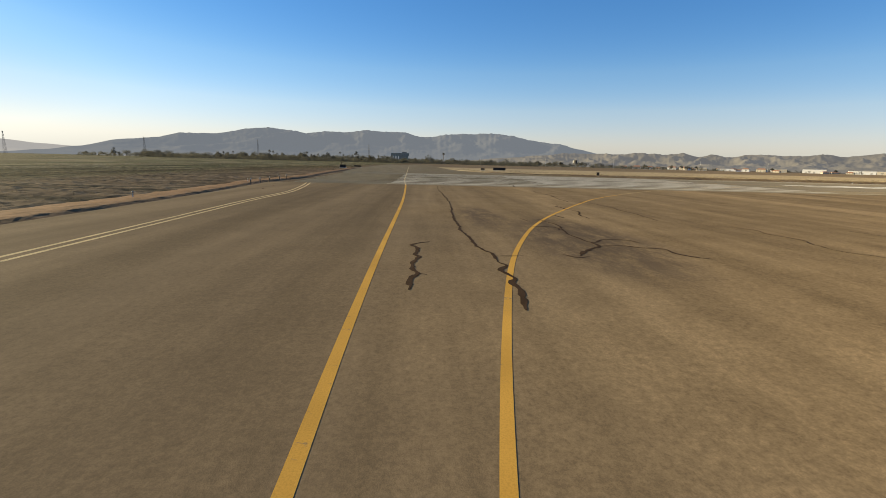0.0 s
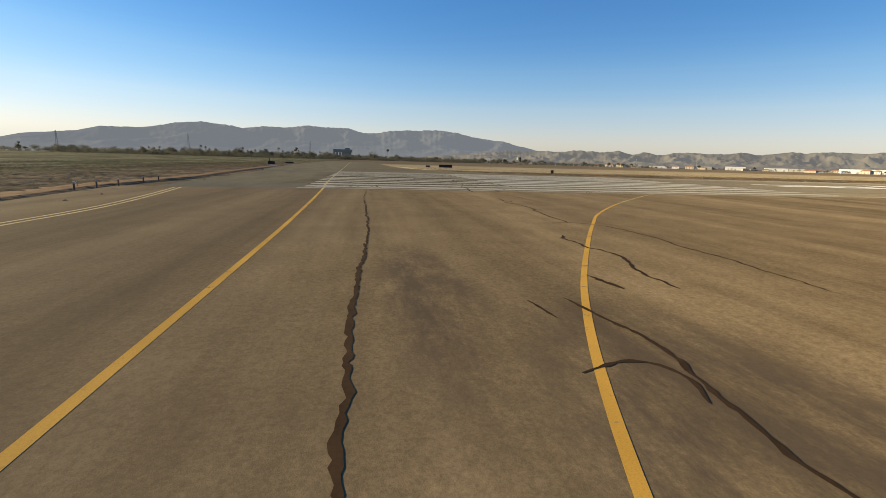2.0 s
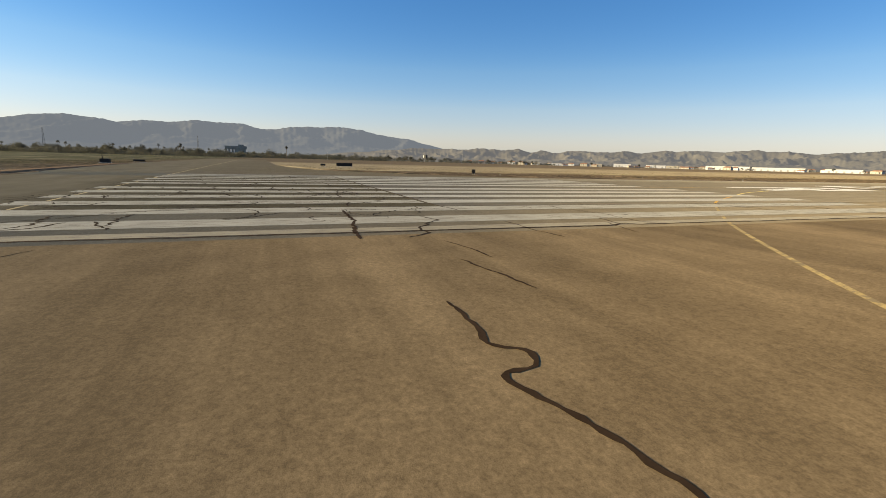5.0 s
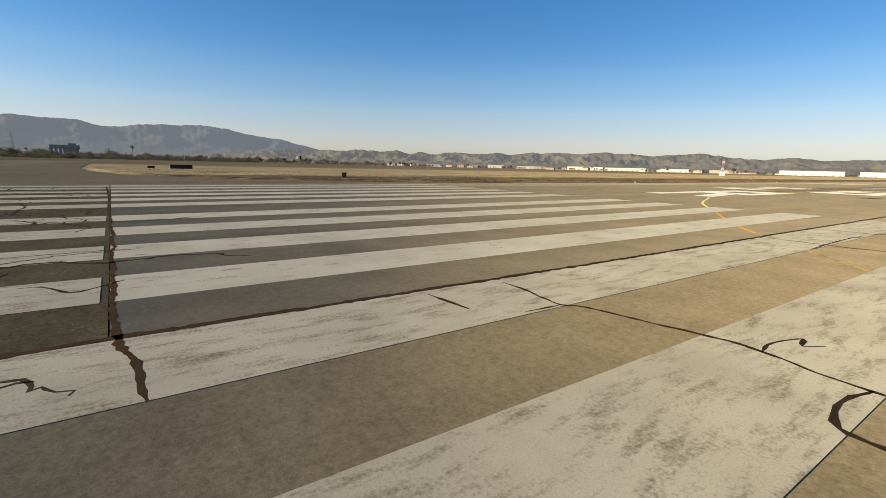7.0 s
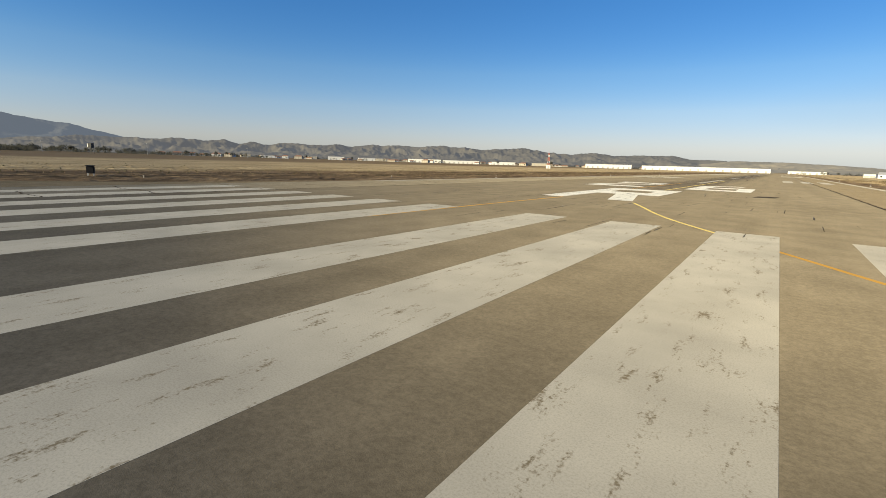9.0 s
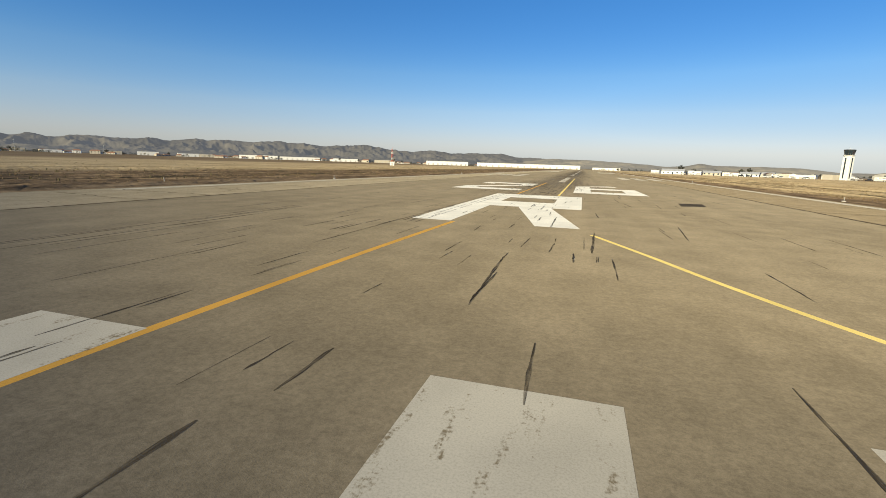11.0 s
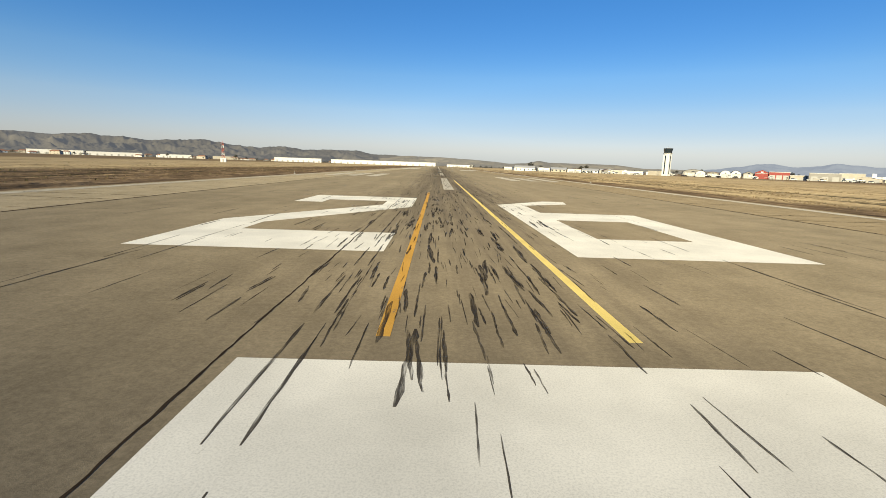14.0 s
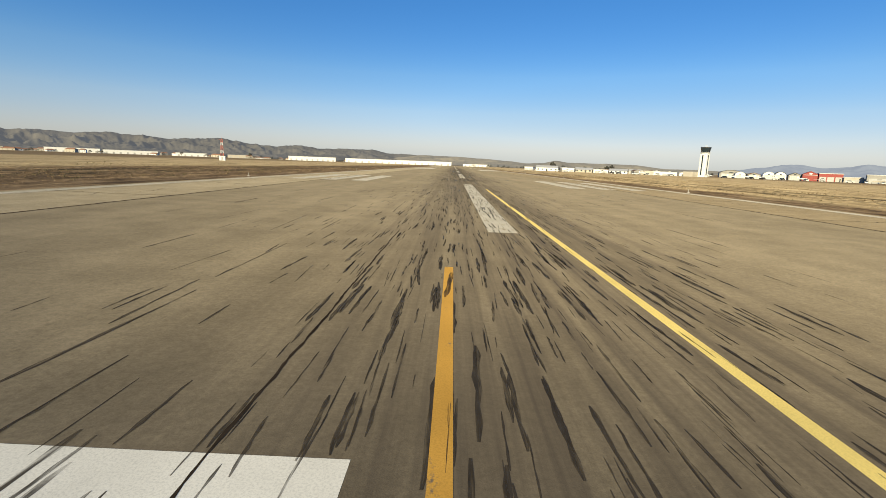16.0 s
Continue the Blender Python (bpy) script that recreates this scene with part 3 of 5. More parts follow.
for off in (-0.17, 0.17):
    marking("taxi_edge_line", ribbon(shift(SIDE, off), 0.12, YELLOW_Z), MAT_YELLOW_EDGE, "faded double yellow taxiway edge line", "taxi edge lines")


# ---------------------------------------------------------------- cracks, seams, rubber
def crack(points, width, mat, label, seed, jitter=0.12):
    rng = random.Random(seed)
    path = smooth_path(points, 0.1)
    jitter *= min(1.0, len(path) / 25)
    out = []
    for i, c in enumerate(path):
        f = noise.noise_vector(Vector((c.x * 0.9, c.y * 0.9, seed * 3.1))) * jitter * 1.6 + noise.noise_vector(Vector((c.x * 3.3, c.y * 3.3, seed))) * jitter * 1.2
        f += noise.noise_vector(Vector((c.x * 7, c.y * 7, seed))) * jitter * 0.4
        out.append(c + Vector((f.x, f.y, 0)))
    ob = finish("pavement_crack", ribbon(out, width, CRACK_Z, 0.45, rng, True), mat)
    return tagged(setting(ob, label, "crack"), group="pavement cracks")


SEALED = "black sealed crack across brown asphalt"
OPEN = "fine open crack in weathered asphalt"
seeds = iter(range(1, 400))


def seal(points, width, jitter=0.06):
    crack(points, width, MAT_SEAL, SEALED, next(seeds), jitter)


def split(points, width, jitter=0.1):
    crack(points, width, MAT_CRACK, OPEN, next(seeds), jitter)


# on the taxiway
split([(23.9, -40.8), (25.2, -41.25), (28.0, -41.38), (32.0, -41.4)], 0.03, 0.05)
seal([(31.8, -41.4), (35.0, -41.3), (38.0, -41.25), (42.0, -41.2), (44.5, -41.25)], 0.06, 0.05)
seal([(44.2, -41.25), (47.7, -41.4), (51.4, -41.42), (54.2, -41.3), (55.6, -41.22), (56.2, -41.05), (57.1, -41.05)], 0.075, 0.05)
seal([(57.1, -41.05), (57.5, -40.9), (57.9, -41.1), (58.25, -41.0), (58.6, -40.93), (58.85, -41.07), (59.3, -41.0), (60.4, -41.15)], 0.1, 0.03)
seal([(56.5, -40.97), (56.45, -40.3)], 0.055, 0.03)
seal([(54.7, -42.4), (55.0, -42.75), (55.3, -42.9), (55.8, -42.73), (56.55, -42.78), (56.75, -42.68), (57.3, -42.8), (57.9, -42.8), (58.25, -42.67), (58.65, -42.78), (59.4, -42.8)], 0.09, 0.04)
seal([(58.25, -42.67), (58.35, -42.52)], 0.06, 0.02)
seal([(49.1, -38.87), (49.9, -38.73)], 0.05, 0.03)
seal([(51.5, -39.15), (51.3, -38.5), (51.65, -38.15), (52.2, -38.3)], 0.06, 0.03)
seal([(49.0, -38.25), (50.9, -37.95), (52.0, -38.1), (53.4, -38.2), (54.4, -38.03), (53.9, -37.5), (53.9, -36.85), (54.4, -36.6)], 0.06, 0.04)
seal([(54.4, -38.03), (55.0, -38.05), (55.8, -38.7), (56.35, -39.0)], 0.1, 0.03)
seal([(56.2, -39.36), (56.55, -39.12), (56.4, -38.8)], 0.08, 0.03)
seal([(55.0, -38.05), (54.85, -37.4), (55.1, -37.05), (55.25, -36.5), (55.8, -36.5), (56.2, -36.3), (56.5, -35.95)], 0.07, 0.03)
seal([(42.9, -35.6), (43.25, -35.68), (43.4, -35.87), (44.0, -35.75), (44.8, -35.8), (45.15, -35.6), (46.15, -35.55), (47.3, -35.95), (48.6, -36.05)], 0.08, 0.05)
seal([(47.6, -37.2), (48.6, -37.0)], 0.1, 0.04)
seal([(24.6, -32.0), (25.8, -31.75), (26.8, -31.7)], 0.05, 0.05)
seal([(26.9, -32.5), (28.1, -32.27), (29.3, -32.1)], 0.055, 0.05)
seal([(29.5, -33.85), (30.5, -33.88), (31.2, -33.97), (31.45, -33.6), (31.85, -33.72), (32.0, -34.15), (32.7, -33.97), (33.7, -33.8), (34.7, -33.75), (35.7, -33.76), (35.85, -33.97), (36.7, -34.03), (38.0, -34.1), (39.3, -34.2), (40.1, -34.22)], 0.075, 0.05)
seal([(40.1, -34.22), (40.2, -34.85)], 0.07, 0.03)
seal([(40.1, -34.2), (40.4, -33.65), (41.1, -33.25), (42.1, -33.05), (43.6, -32.95), (44.75, -33.15), (46.2, -33.12), (47.2, -33.25), (49.0, -33.4)], 0.06, 0.05)
seal([(42.2, -33.05), (42.25, -33.35)], 0.05, 0.02)
seal([(44.1, -33.0), (44.05, -33.28)], 0.05, 0.02)
seal([(50.7, -31.5), (51.3, -31.1), (52.2, -31.4), (53.3, -31.2), (54.15, -31.53), (55.15, -31.65), (56.1, -31.22), (56.8, -31.27), (58.2, -31.05), (60.0, -31.1)], 0.05, 0.04)
seal([(58.7, -32.5), (58.9, -31.9)], 0.05, 0.03)
split([(42.2, -21.6), (43.2, -21.15), (45.4, -20.95)], 0.06, 0.05)
split([(47.8, -23.85), (49.7, -24.0)], 0.055, 0.05)
split([(51.0, -27.6), (53.0, -27.3), (55.0, -26.9)], 0.05, 0.05)
# across the stripes
seal([(17.5, -28.65), (16.6, -28.7), (15.6, -28.82), (13.2, -28.85), (9.8, -28.85), (1.9, -28.93), (-9, -29.0), (-19.3, -29.15)], 0.09, 0.035)
seal([(12.9, -34.4), (13.4, -33.5), (13.7, -32.75), (13.5, -32.55), (14.15, -32.83), (15.2, -32.95)], 0.09, 0.03)
seal([(12.5, -30.1), (12.55, -29.8), (12.95, -29.55), (13.2, -29.3), (12.65, -28.7)], 0.06, 0.03)
seal([(9.5, -33.85), (8.4, -33.6), (7.7, -33.4)], 0.07, 0.04)
seal([(9.0, -31.65), (8.3, -31.35), (7.15, -31.15)], 0.07, 0.04)
split([(10.4, -32.0), (9.5, -30.5), (9.4, -28.5)], 0.06)
split([(6.3, -31.9), (6.4, -31.5), (8.9, -31.7), (9.4, -31.4)], 0.09)
split([(-4.8, -32.4), (-4.7, -32.0), (-1.2, -31.7), (0.5, -31.7)], 0.1)
split([(4.4, -36.0), (2.4, -35.9), (1.5, -35.3), (2.0, -32.8)], 0.08)
split([(10.4, -32.9), (10.2, -32.5), (9.0, -32.5), (7.1, -32.3), (5.2, -32.0)], 0.09)
seal([(17.0, -33.45), (19.8, -33.56), (21.4, -33.75), (23.0, -33.97), (23.9, -34.05)], 0.12, 0.06)
seal([(21.0, -28.4), (23.6, -28.5), (24.8, -28.35)], 0.06, 0.05)
seal([(22.1, -24.75), (23.6, -25.2), (24.4, -25.4)], 0.05, 0.04)
# on the shoulder
seal([(15.95, -24.8), (16.9, -24.7)], 0.07, 0.02)
seal([(15.95, -23.2), (16.5, -23.23), (17.1, -23.35), (17.45, -23.38), (17.7, -23.17), (18.4, -23.05), (19.0, -22.9), (19.6, -22.8), (19.9, -22.82), (20.45, -22.97), (20.9, -23.02), (21.45, -23.06), (21.95, -23.13), (22.3, -23.06), (22.65, -22.8)], 0.06, 0.02)
seal([(17.4, -24.1), (17.45, -23.38)], 0.045, 0.02)
seal([(19.9, -22.82), (19.85, -22.42), (20.0, -21.9), (20.1, -22.2), (20.25, -21.95)], 0.05, 0.01)
seal([(20.9, -23.02), (20.8, -23.55), (20.93, -24.1), (21.35, -24.2), (21.9, -24.38), (22.3, -24.42), (22.6, -24.45)], 0.07, 0.02)
seal([(22.2, -24.05), (22.6, -24.12)], 0.05, 0.02)
seal([(22.8, -46), (22.85, -34), (22.8, -28), (22.85, -25.5), (22.75, -24.9), (22.55, -24.5), (22.6, -24.1), (22.75, -23.8), (22.7, -23.3), (22.7, -22.4), (22.7, -20.9), (22.75, -17.9), (22.72, -13.9), (22.8, -4), (22.85, 8)], 0.12, 0.04)
seal([(15.8, -14.3), (16.5, -14.4)], 0.05, 0.03)
seal([(17.45, -13.2), (17.4, -10.6), (17.35, -8.2)], 0.06, 0.06)
for s in (1, -1):
    for k, yy in enumerate((-11.7, -7.2, -0.5, 5.5, 12.5, 16.0, 20.9, 27.0, 34.0, 41.0, 47.7, 50.0, 58.0, 66.0, 75.0, 88.0, 104.0)):
        split([(s * 15.7, yy), (s * 18, yy + (0.3 if k % 2 else -0.2)), (s * 20, yy + 0.1), (s * (22.6 if k % 3 else 19.5), yy + 0.4)], 0.075, 0.12)
# the long seams between runway and shoulders
LONG = "dark seam between runway and shoulder"
crack([(15.7, -50), (15.72, -34), (15.68, -29), (15.72, -20), (15.7, -8), (15.69, 4)], 0.13, MAT_SEAL, LONG, 300, 0.022)
for s in (1, -1):
    crack([(s * 15.69, 4 if s > 0 else -28), (s * 15.7, 30), (s * 15.72, 60), (s * 15.68, 110), (s * 15.7, 200), (s * 15.7, 320)], 0.16, MAT_SEAL, LONG, 333 + s, 0.025)
split([(-3.25, 6), (-3.2, 20), (-3.25, 40), (-3.2, 66)], 0.028, 0.015)
rng = random.Random(5)


def wander(x0, y0, a, steps, stride, turn):
    pts = [(x0, y0)]
    for _ in range(steps):
        a += rng.uniform(-turn, turn)
        pts.append((pts[-1][0] + stride * math.cos(a), pts[-1][1] + stride * math.sin(a)))
    return pts


for k in range(50):
    s = rng.choice((1, -1))
    split(wander(s * rng.uniform(16, 20), rng.uniform(-20, 120), rng.choice((0.0, 1.57)), rng.randint(2, 4), 1.1, 0.7), 0.03, 0.12)
for k in range(170):
    split(wander(rng.uniform(-21, 20), rng.uniform(-46, -30), rng.choice((0.0, 1.57)), rng.randint(2, 5), 1.0, 0.8), rng.uniform(0.04, 0.11), 0.15)


def rubber_marks():
    rng = random.Random(11)
    bm = bmesh.new()

    def streak(x, y, w, ln, slant):
        ln = max(ln, 20 * w)
        n = 8
        pts = []
        for i in range(n):
            t = i / (n - 1)
            ww = w * (0.3 if i in (0, n - 1) else rng.uniform(0.45, 1.1)) * 0.5
            pts.append((x + slant * t * ln + rng.uniform(-0.15, 0.15) * w, y + t * ln, ww))
        last = None
        z = RUBBER_Z + rng.uniform(0.0, 0.0006)
        for px, py, ww in pts:
            a, b = bm.verts.new((px - ww, py, z)), bm.verts.new((px + ww, py, z))
            if last:
                bm.faces.new((last[0], last[1], b, a))
            last = (a, b)
    def scuff(x, y, w, ln, slant):
        for _ in range(rng.choice((1, 1, 1, 2))):
            streak(x + rng.gauss(0, w * 0.8), y + rng.uniform(-0.3, 0.3) * ln, w * rng.uniform(0.45, 1.0), ln * rng.uniform(0.6, 1.0), slant)
    # short dashes that crowd together beyond the figures
    for _ in range(3200):
        y = 44 + 76 * rng.random() ** 0.8
        scuff(rng.gauss(-0.6, 2.5), y, rng.choice((0.025, 0.035, 0.045, 0.08)) * rng.uniform(0.7, 1.2), rng.uniform(0.35, 1.5), rng.gauss(0, 0.03))
    for _ in range(4200):
        y = 110 + 230 * rng.random() ** 0.9
        streak(rng.gauss(-0.2, 2.6), y, rng.uniform(0.05, 0.14), rng.uniform(1.2, 4.5), rng.gauss(0, 0.02))
    for _ in range(420):
        scuff(rng.gauss(-0.6, 2.3), rng.uniform(30, 48), rng.choice((0.025, 0.035, 0.05, 0.1)) * rng.uniform(0.7, 1.2), rng.uniform(0.4, 1.8), rng.gauss(0.0, 0.035))
    for _ in range(60):
        scuff(rng.gauss(-0.4, 2.4), rng.uniform(12, 31), rng.uniform(0.025, 0.07), rng.uniform(0.5, 1.8), rng.gauss(0.0, 0.03))
    for _ in range(45):
        scuff(rng.gauss(0.5, 4.0), rng.uniform(-4, 13), rng.uniform(0.03, 0.09), rng.uniform(0.6, 2.2), rng.gauss(0, 0.03))
    for _ in range(150):
        streak(rng.uniform(-12, 12), rng.uniform(-4, 90), rng.uniform(0.025, 0.09), rng.uniform(0.8, 4), rng.gauss(0, 0.03))
    # double skid lines over the letter's stem and the figure 2
    for off in (0, 0.28):
        for k in range(14):
            streak(-2.75 + off + 0.012 * k, 11 + 3.0 * k, 0.05, rng.uniform(2.0, 3.2), 0.004)
    # two long scuffs and a wide smear on the letter
    for _ in range(9):
        streak(-8.8 + rng.gauss(0, 0.35), 4 + rng.uniform(-3, 5), 0.07, rng.uniform(3, 7), 0.02)
    for _ in range(5):
        streak(0.5 + rng.gauss(0, 0.06), 20.4 + rng.uniform(-0.3, 0.4), 0.06, rng.uniform(1.2, 1.7), 0.03)
    ob = finish("rubber_streaks", bm, MAT_RUBBER)
    tagged(ob, "black tyre rubber streaks along the runway centreline", "tyre marks", kind="stuff")


rubber_marks()


# ---------------------------------------------------------------- far ranges
def profile(table, a):
    """Height in degrees at a bearing, between (bearing, degrees) pairs."""
    pts = sorted(table)
    if a <= pts[0][0]:
        return pts[0][1]
    for (a0, e0), (a1, e1) in zip(pts, pts[1:]):
        if a <= a1:
            t = (a - a0) / (a1 - a0)
            t = t * t * (3 - 2 * t) * 0.6 + t * 0.4
            return e0 + (e1 - e0) * t
    return pts[-1][1]


def mountain_range(name, table, radius, depth, material, label, rough, seed, grain=330, keen=1.0):
    """A range with ridges and gullies; bearings are degrees left of the runway's heading."""
    lo, hi = min(a for a, e in table), max(a for a, e in table)
    n = int((hi - lo) / 0.09)
    rows = 60
    verts, faces = [], []
    for i in range(n + 1):
        a = lo + (hi - lo) * i / n
        top = radius * math.tan(radians(profile(table, a)))
        top *= 1 + rough * (0.03 * noise.noise(Vector((a * 1.3, seed, 4))) + 0.03 * noise.noise(Vector((a * 2.9, seed, 9))))
        sx, sy = -math.sin(radians(a)), math.cos(radians(a))
        for j in range(rows + 3):
            t = min(1.0, j / rows)
            r = radius - depth + depth * t
            p = Vector((sx * r / grain, sy * r / grain, seed))
            rid, amp, tot = 0.0, 1.0, 0.0
            for octave in range(5):
                rid += amp * (1 - abs(noise.noise(p * 2.1 ** octave)) * 1.9)
                tot += amp
                amp *= 0.48
            rid = max(0.0, rid / tot) ** keen
            blend = max(0.0, (t - 0.72) / 0.28) ** 1.5
            h = top * ((0.04 + 0.96 * t ** 1.5) * (1 - rough + rough * 1.15 * rid) * (1 - blend) + (1 - 0.12 * rough * (1 - rid)) * blend)
            if j > rows:
                h = top * (1 - 0.5 * (j - rows)) - 20
                r = radius + 260 * (j - rows)
            verts.append((10 + sx * r, -5 + sy * r, max(-3.0, h) + 1.9 * t - 0.5))
    w = rows + 3
    for i in range(n):
        for j in range(w - 1):
            a = i * w + j
            faces.append((a, a + 1, a + w + 1, a + w))
    me = bpy.data.meshes.new(name)
    me.from_pydata(verts, [], faces)
    me.materials.append(material)
    for p in me.polygons:
        p.use_smooth = True
    setting(new(name, me), label, "mountains")


BIG = [(134, 0.02), (128.5, 0.4), (126.1, 0.78), (122.3, 1.62), (119.5, 1.9), (117.2, 2.44), (114, 2.51),
       (110.2, 3.21), (108.3, 3.41), (106.7, 3.3), (104.4, 2.94), (101.9, 3.22), (100, 3.25), (97.4, 3.54), (94.8, 3.39), (92.7, 3.43), (90.9, 3.02),
       (89.3, 2.99), (87.6, 3.28), (85.1, 3.53), (82.2, 3.66), (79.9, 3.33), (77.3, 2.83), (74.2, 2.49), (72.1, 1.98), (68, 1.18), (60, 0.48)]
HILLS = [(86, 0.38), (80, 0.88), (76, 1.28), (72, 1.63), (69.5, 1.59), (66.9, 1.55), (64.7, 1.77), (62.8, 1.55), (60.7, 1.79), (59.2, 1.42),
       (57.8, 1.75), (56.4, 1.44), (54.5, 1.61), (53, 1.6), (50.7, 1.53), (48.5, 1.71), (47, 1.6), (45.7, 1.78), (44.4, 1.91), (43.2, 1.68), (41.6, 1.87),
       (40, 1.83), (38.1, 1.79), (36.2, 2), (34.6, 1.9), (31.1, 1.71), (27.9, 1.83), (26, 1.94), (23.5, 1.55), (20.9, 1.36), (18.4, 1.63), (15.8, 1.32),
       (12.6, 1.42), (10.1, 1.51), (8.1, 1.13), (4.3, 1.03), (1.2, 1.04), (-3.3, 0.87), (-6.5, 0.72), (-8.4, 0.53), (-10.2, 0.61), (-11.8, 0.94),
       (-13.4, 0.76), (-17.1, 0.76), (-20.3, 0.74), (-23.5, 0.42), (-26.5, 0.43), (-34, 0.18)]
BLUE = [(-20, 0.18), (-28, 0.33), (-30.4, 0.66), (-32.3, 1.02), (-34.2, 1.38), (-35.4, 1.41), (-37, 1.17), (-38.9, 1.36), (-40.2, 1.62), (-41.5, 1.43),
       (-43.9, 1.32), (-48.3, 1.28), (-54, 0.98), (-60, 0.68), (-68, 0.28)]
# the haze over every range is its own material's emission
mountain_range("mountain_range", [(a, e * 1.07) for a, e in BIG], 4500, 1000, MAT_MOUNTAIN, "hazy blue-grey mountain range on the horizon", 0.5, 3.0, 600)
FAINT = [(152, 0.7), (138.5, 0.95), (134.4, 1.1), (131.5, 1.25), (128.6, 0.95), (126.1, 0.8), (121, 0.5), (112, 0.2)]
mountain_range("far_range", FAINT, 4640, 500, MAT_PALE_RANGE, "faint pale ridge with bright haze painted into it", 0.4, 5.0, 500)
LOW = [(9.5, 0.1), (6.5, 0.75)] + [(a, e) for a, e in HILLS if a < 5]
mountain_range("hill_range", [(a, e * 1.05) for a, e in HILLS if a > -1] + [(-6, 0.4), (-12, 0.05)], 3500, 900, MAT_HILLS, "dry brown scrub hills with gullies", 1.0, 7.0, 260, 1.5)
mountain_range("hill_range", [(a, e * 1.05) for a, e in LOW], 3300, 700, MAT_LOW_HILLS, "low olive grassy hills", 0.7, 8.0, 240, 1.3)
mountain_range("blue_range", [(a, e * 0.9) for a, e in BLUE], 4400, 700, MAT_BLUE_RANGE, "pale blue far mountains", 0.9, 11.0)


# ---------------------------------------------------------------- airfield things
def polar(bearing, dist, cx=0.0, cy=20.0):
    return (cx - math.sin(radians(bearing)) * dist, cy + math.cos(radians(bearing)) * dist)


def control_tower(x, y, turn):
    t = tagged(empty("control_tower", pose(x, y, -0.07, 0, 0, turn) @ Matrix.Scale(0.89, 4)), "white airport control tower with a dark glass cab", "control tower")
    bm = box(-3.0, 3.0, -3.0, 3.0, 0, 19.2)
    bmesh.ops.bevel(bm, geom=[e for e in bm.edges if abs(e.verts[0].co.z - e.verts[1].co.z) > 5], offset=0.9, segments=2, affect="EDGES")
    part("shaft", bm, MAT_WALL_WHITE, t)
    for s in (-1, 1):
        part("window_strip", box(-0.55, 0.55, s * 3.03 - 0.03, s * 3.03 + 0.03, 1.5, 18.4), MAT_GLASS_DARK, t, "dark vertical window strip")
        part("window_strip", box(s * 3.03 - 0.03, s * 3.03 + 0.03, -0.55, 0.55, 1.5, 18.4), MAT_GLASS_DARK, t, "dark vertical window strip")

    def octagon(r0, r1, z0, z1):
        b = bmesh.new()
        add_tube(b, (0, 0, z0), (0, 0, z1), r0, r1, 8)
        bmesh.ops.rotate(b, verts=b.verts, matrix=Matrix.Rotation(math.pi / 8, 3, "Z"))
        return b
    part("collar", octagon(3.2, 3.8, 19.2, 20.2), MAT_WALL_WHITE, t)
    part("gallery", octagon(4.0, 4.0, 20.2, 20.55), MAT_WALL_GREY, t, "grey walkway slab")
    cab = part("cab", octagon(3.1, 3.95, 20.55, 24.4), MAT_GLASS_DARK, t, "tinted outward-leaning windows")
    for i in range(8):
        a = math.pi / 8 + i * math.tau / 8
        b = bmesh.new()
        add_tube(b, (3.13 * math.cos(a), 3.13 * math.sin(a), 20.5), (3.98 * math.cos(a), 3.98 * math.sin(a), 24.45), 0.1, 0.1, 5)
        part("mullion", b, MAT_DARK, cab)
    part("roof", octagon(4.15, 4.05, 24.4, 25.0), MAT_DARK, t, "dark flat roof")
    for s in (-1, 0, 1):
        b = bmesh.new()
        add_tube(b, (s * 1.5, 0, 25.1), (s * 1.5, 0, 26.6 + 0.5 * (s == 0)), 0.07, 0.04, 5)
        part("antenna", b, MAT_STEEL, t)
    for i in range(16):
        a = i * math.tau / 16
        b = bmesh.new()
        add_tube(b, (3.9 * math.cos(a), 3.9 * math.sin(a), 20.55), (3.9 * math.cos(a), 3.9 * math.sin(a), 21.5), 0.04, 0.04, 4)
        part("railing_post", b, MAT_STEEL, t)
    part("base_building", box(-9, 8, 3.0, 12, 0, 4.2), MAT_WALL_CREAM, t, "low cream base building")
    return t


control_tower(188.4, 413.2, 30)


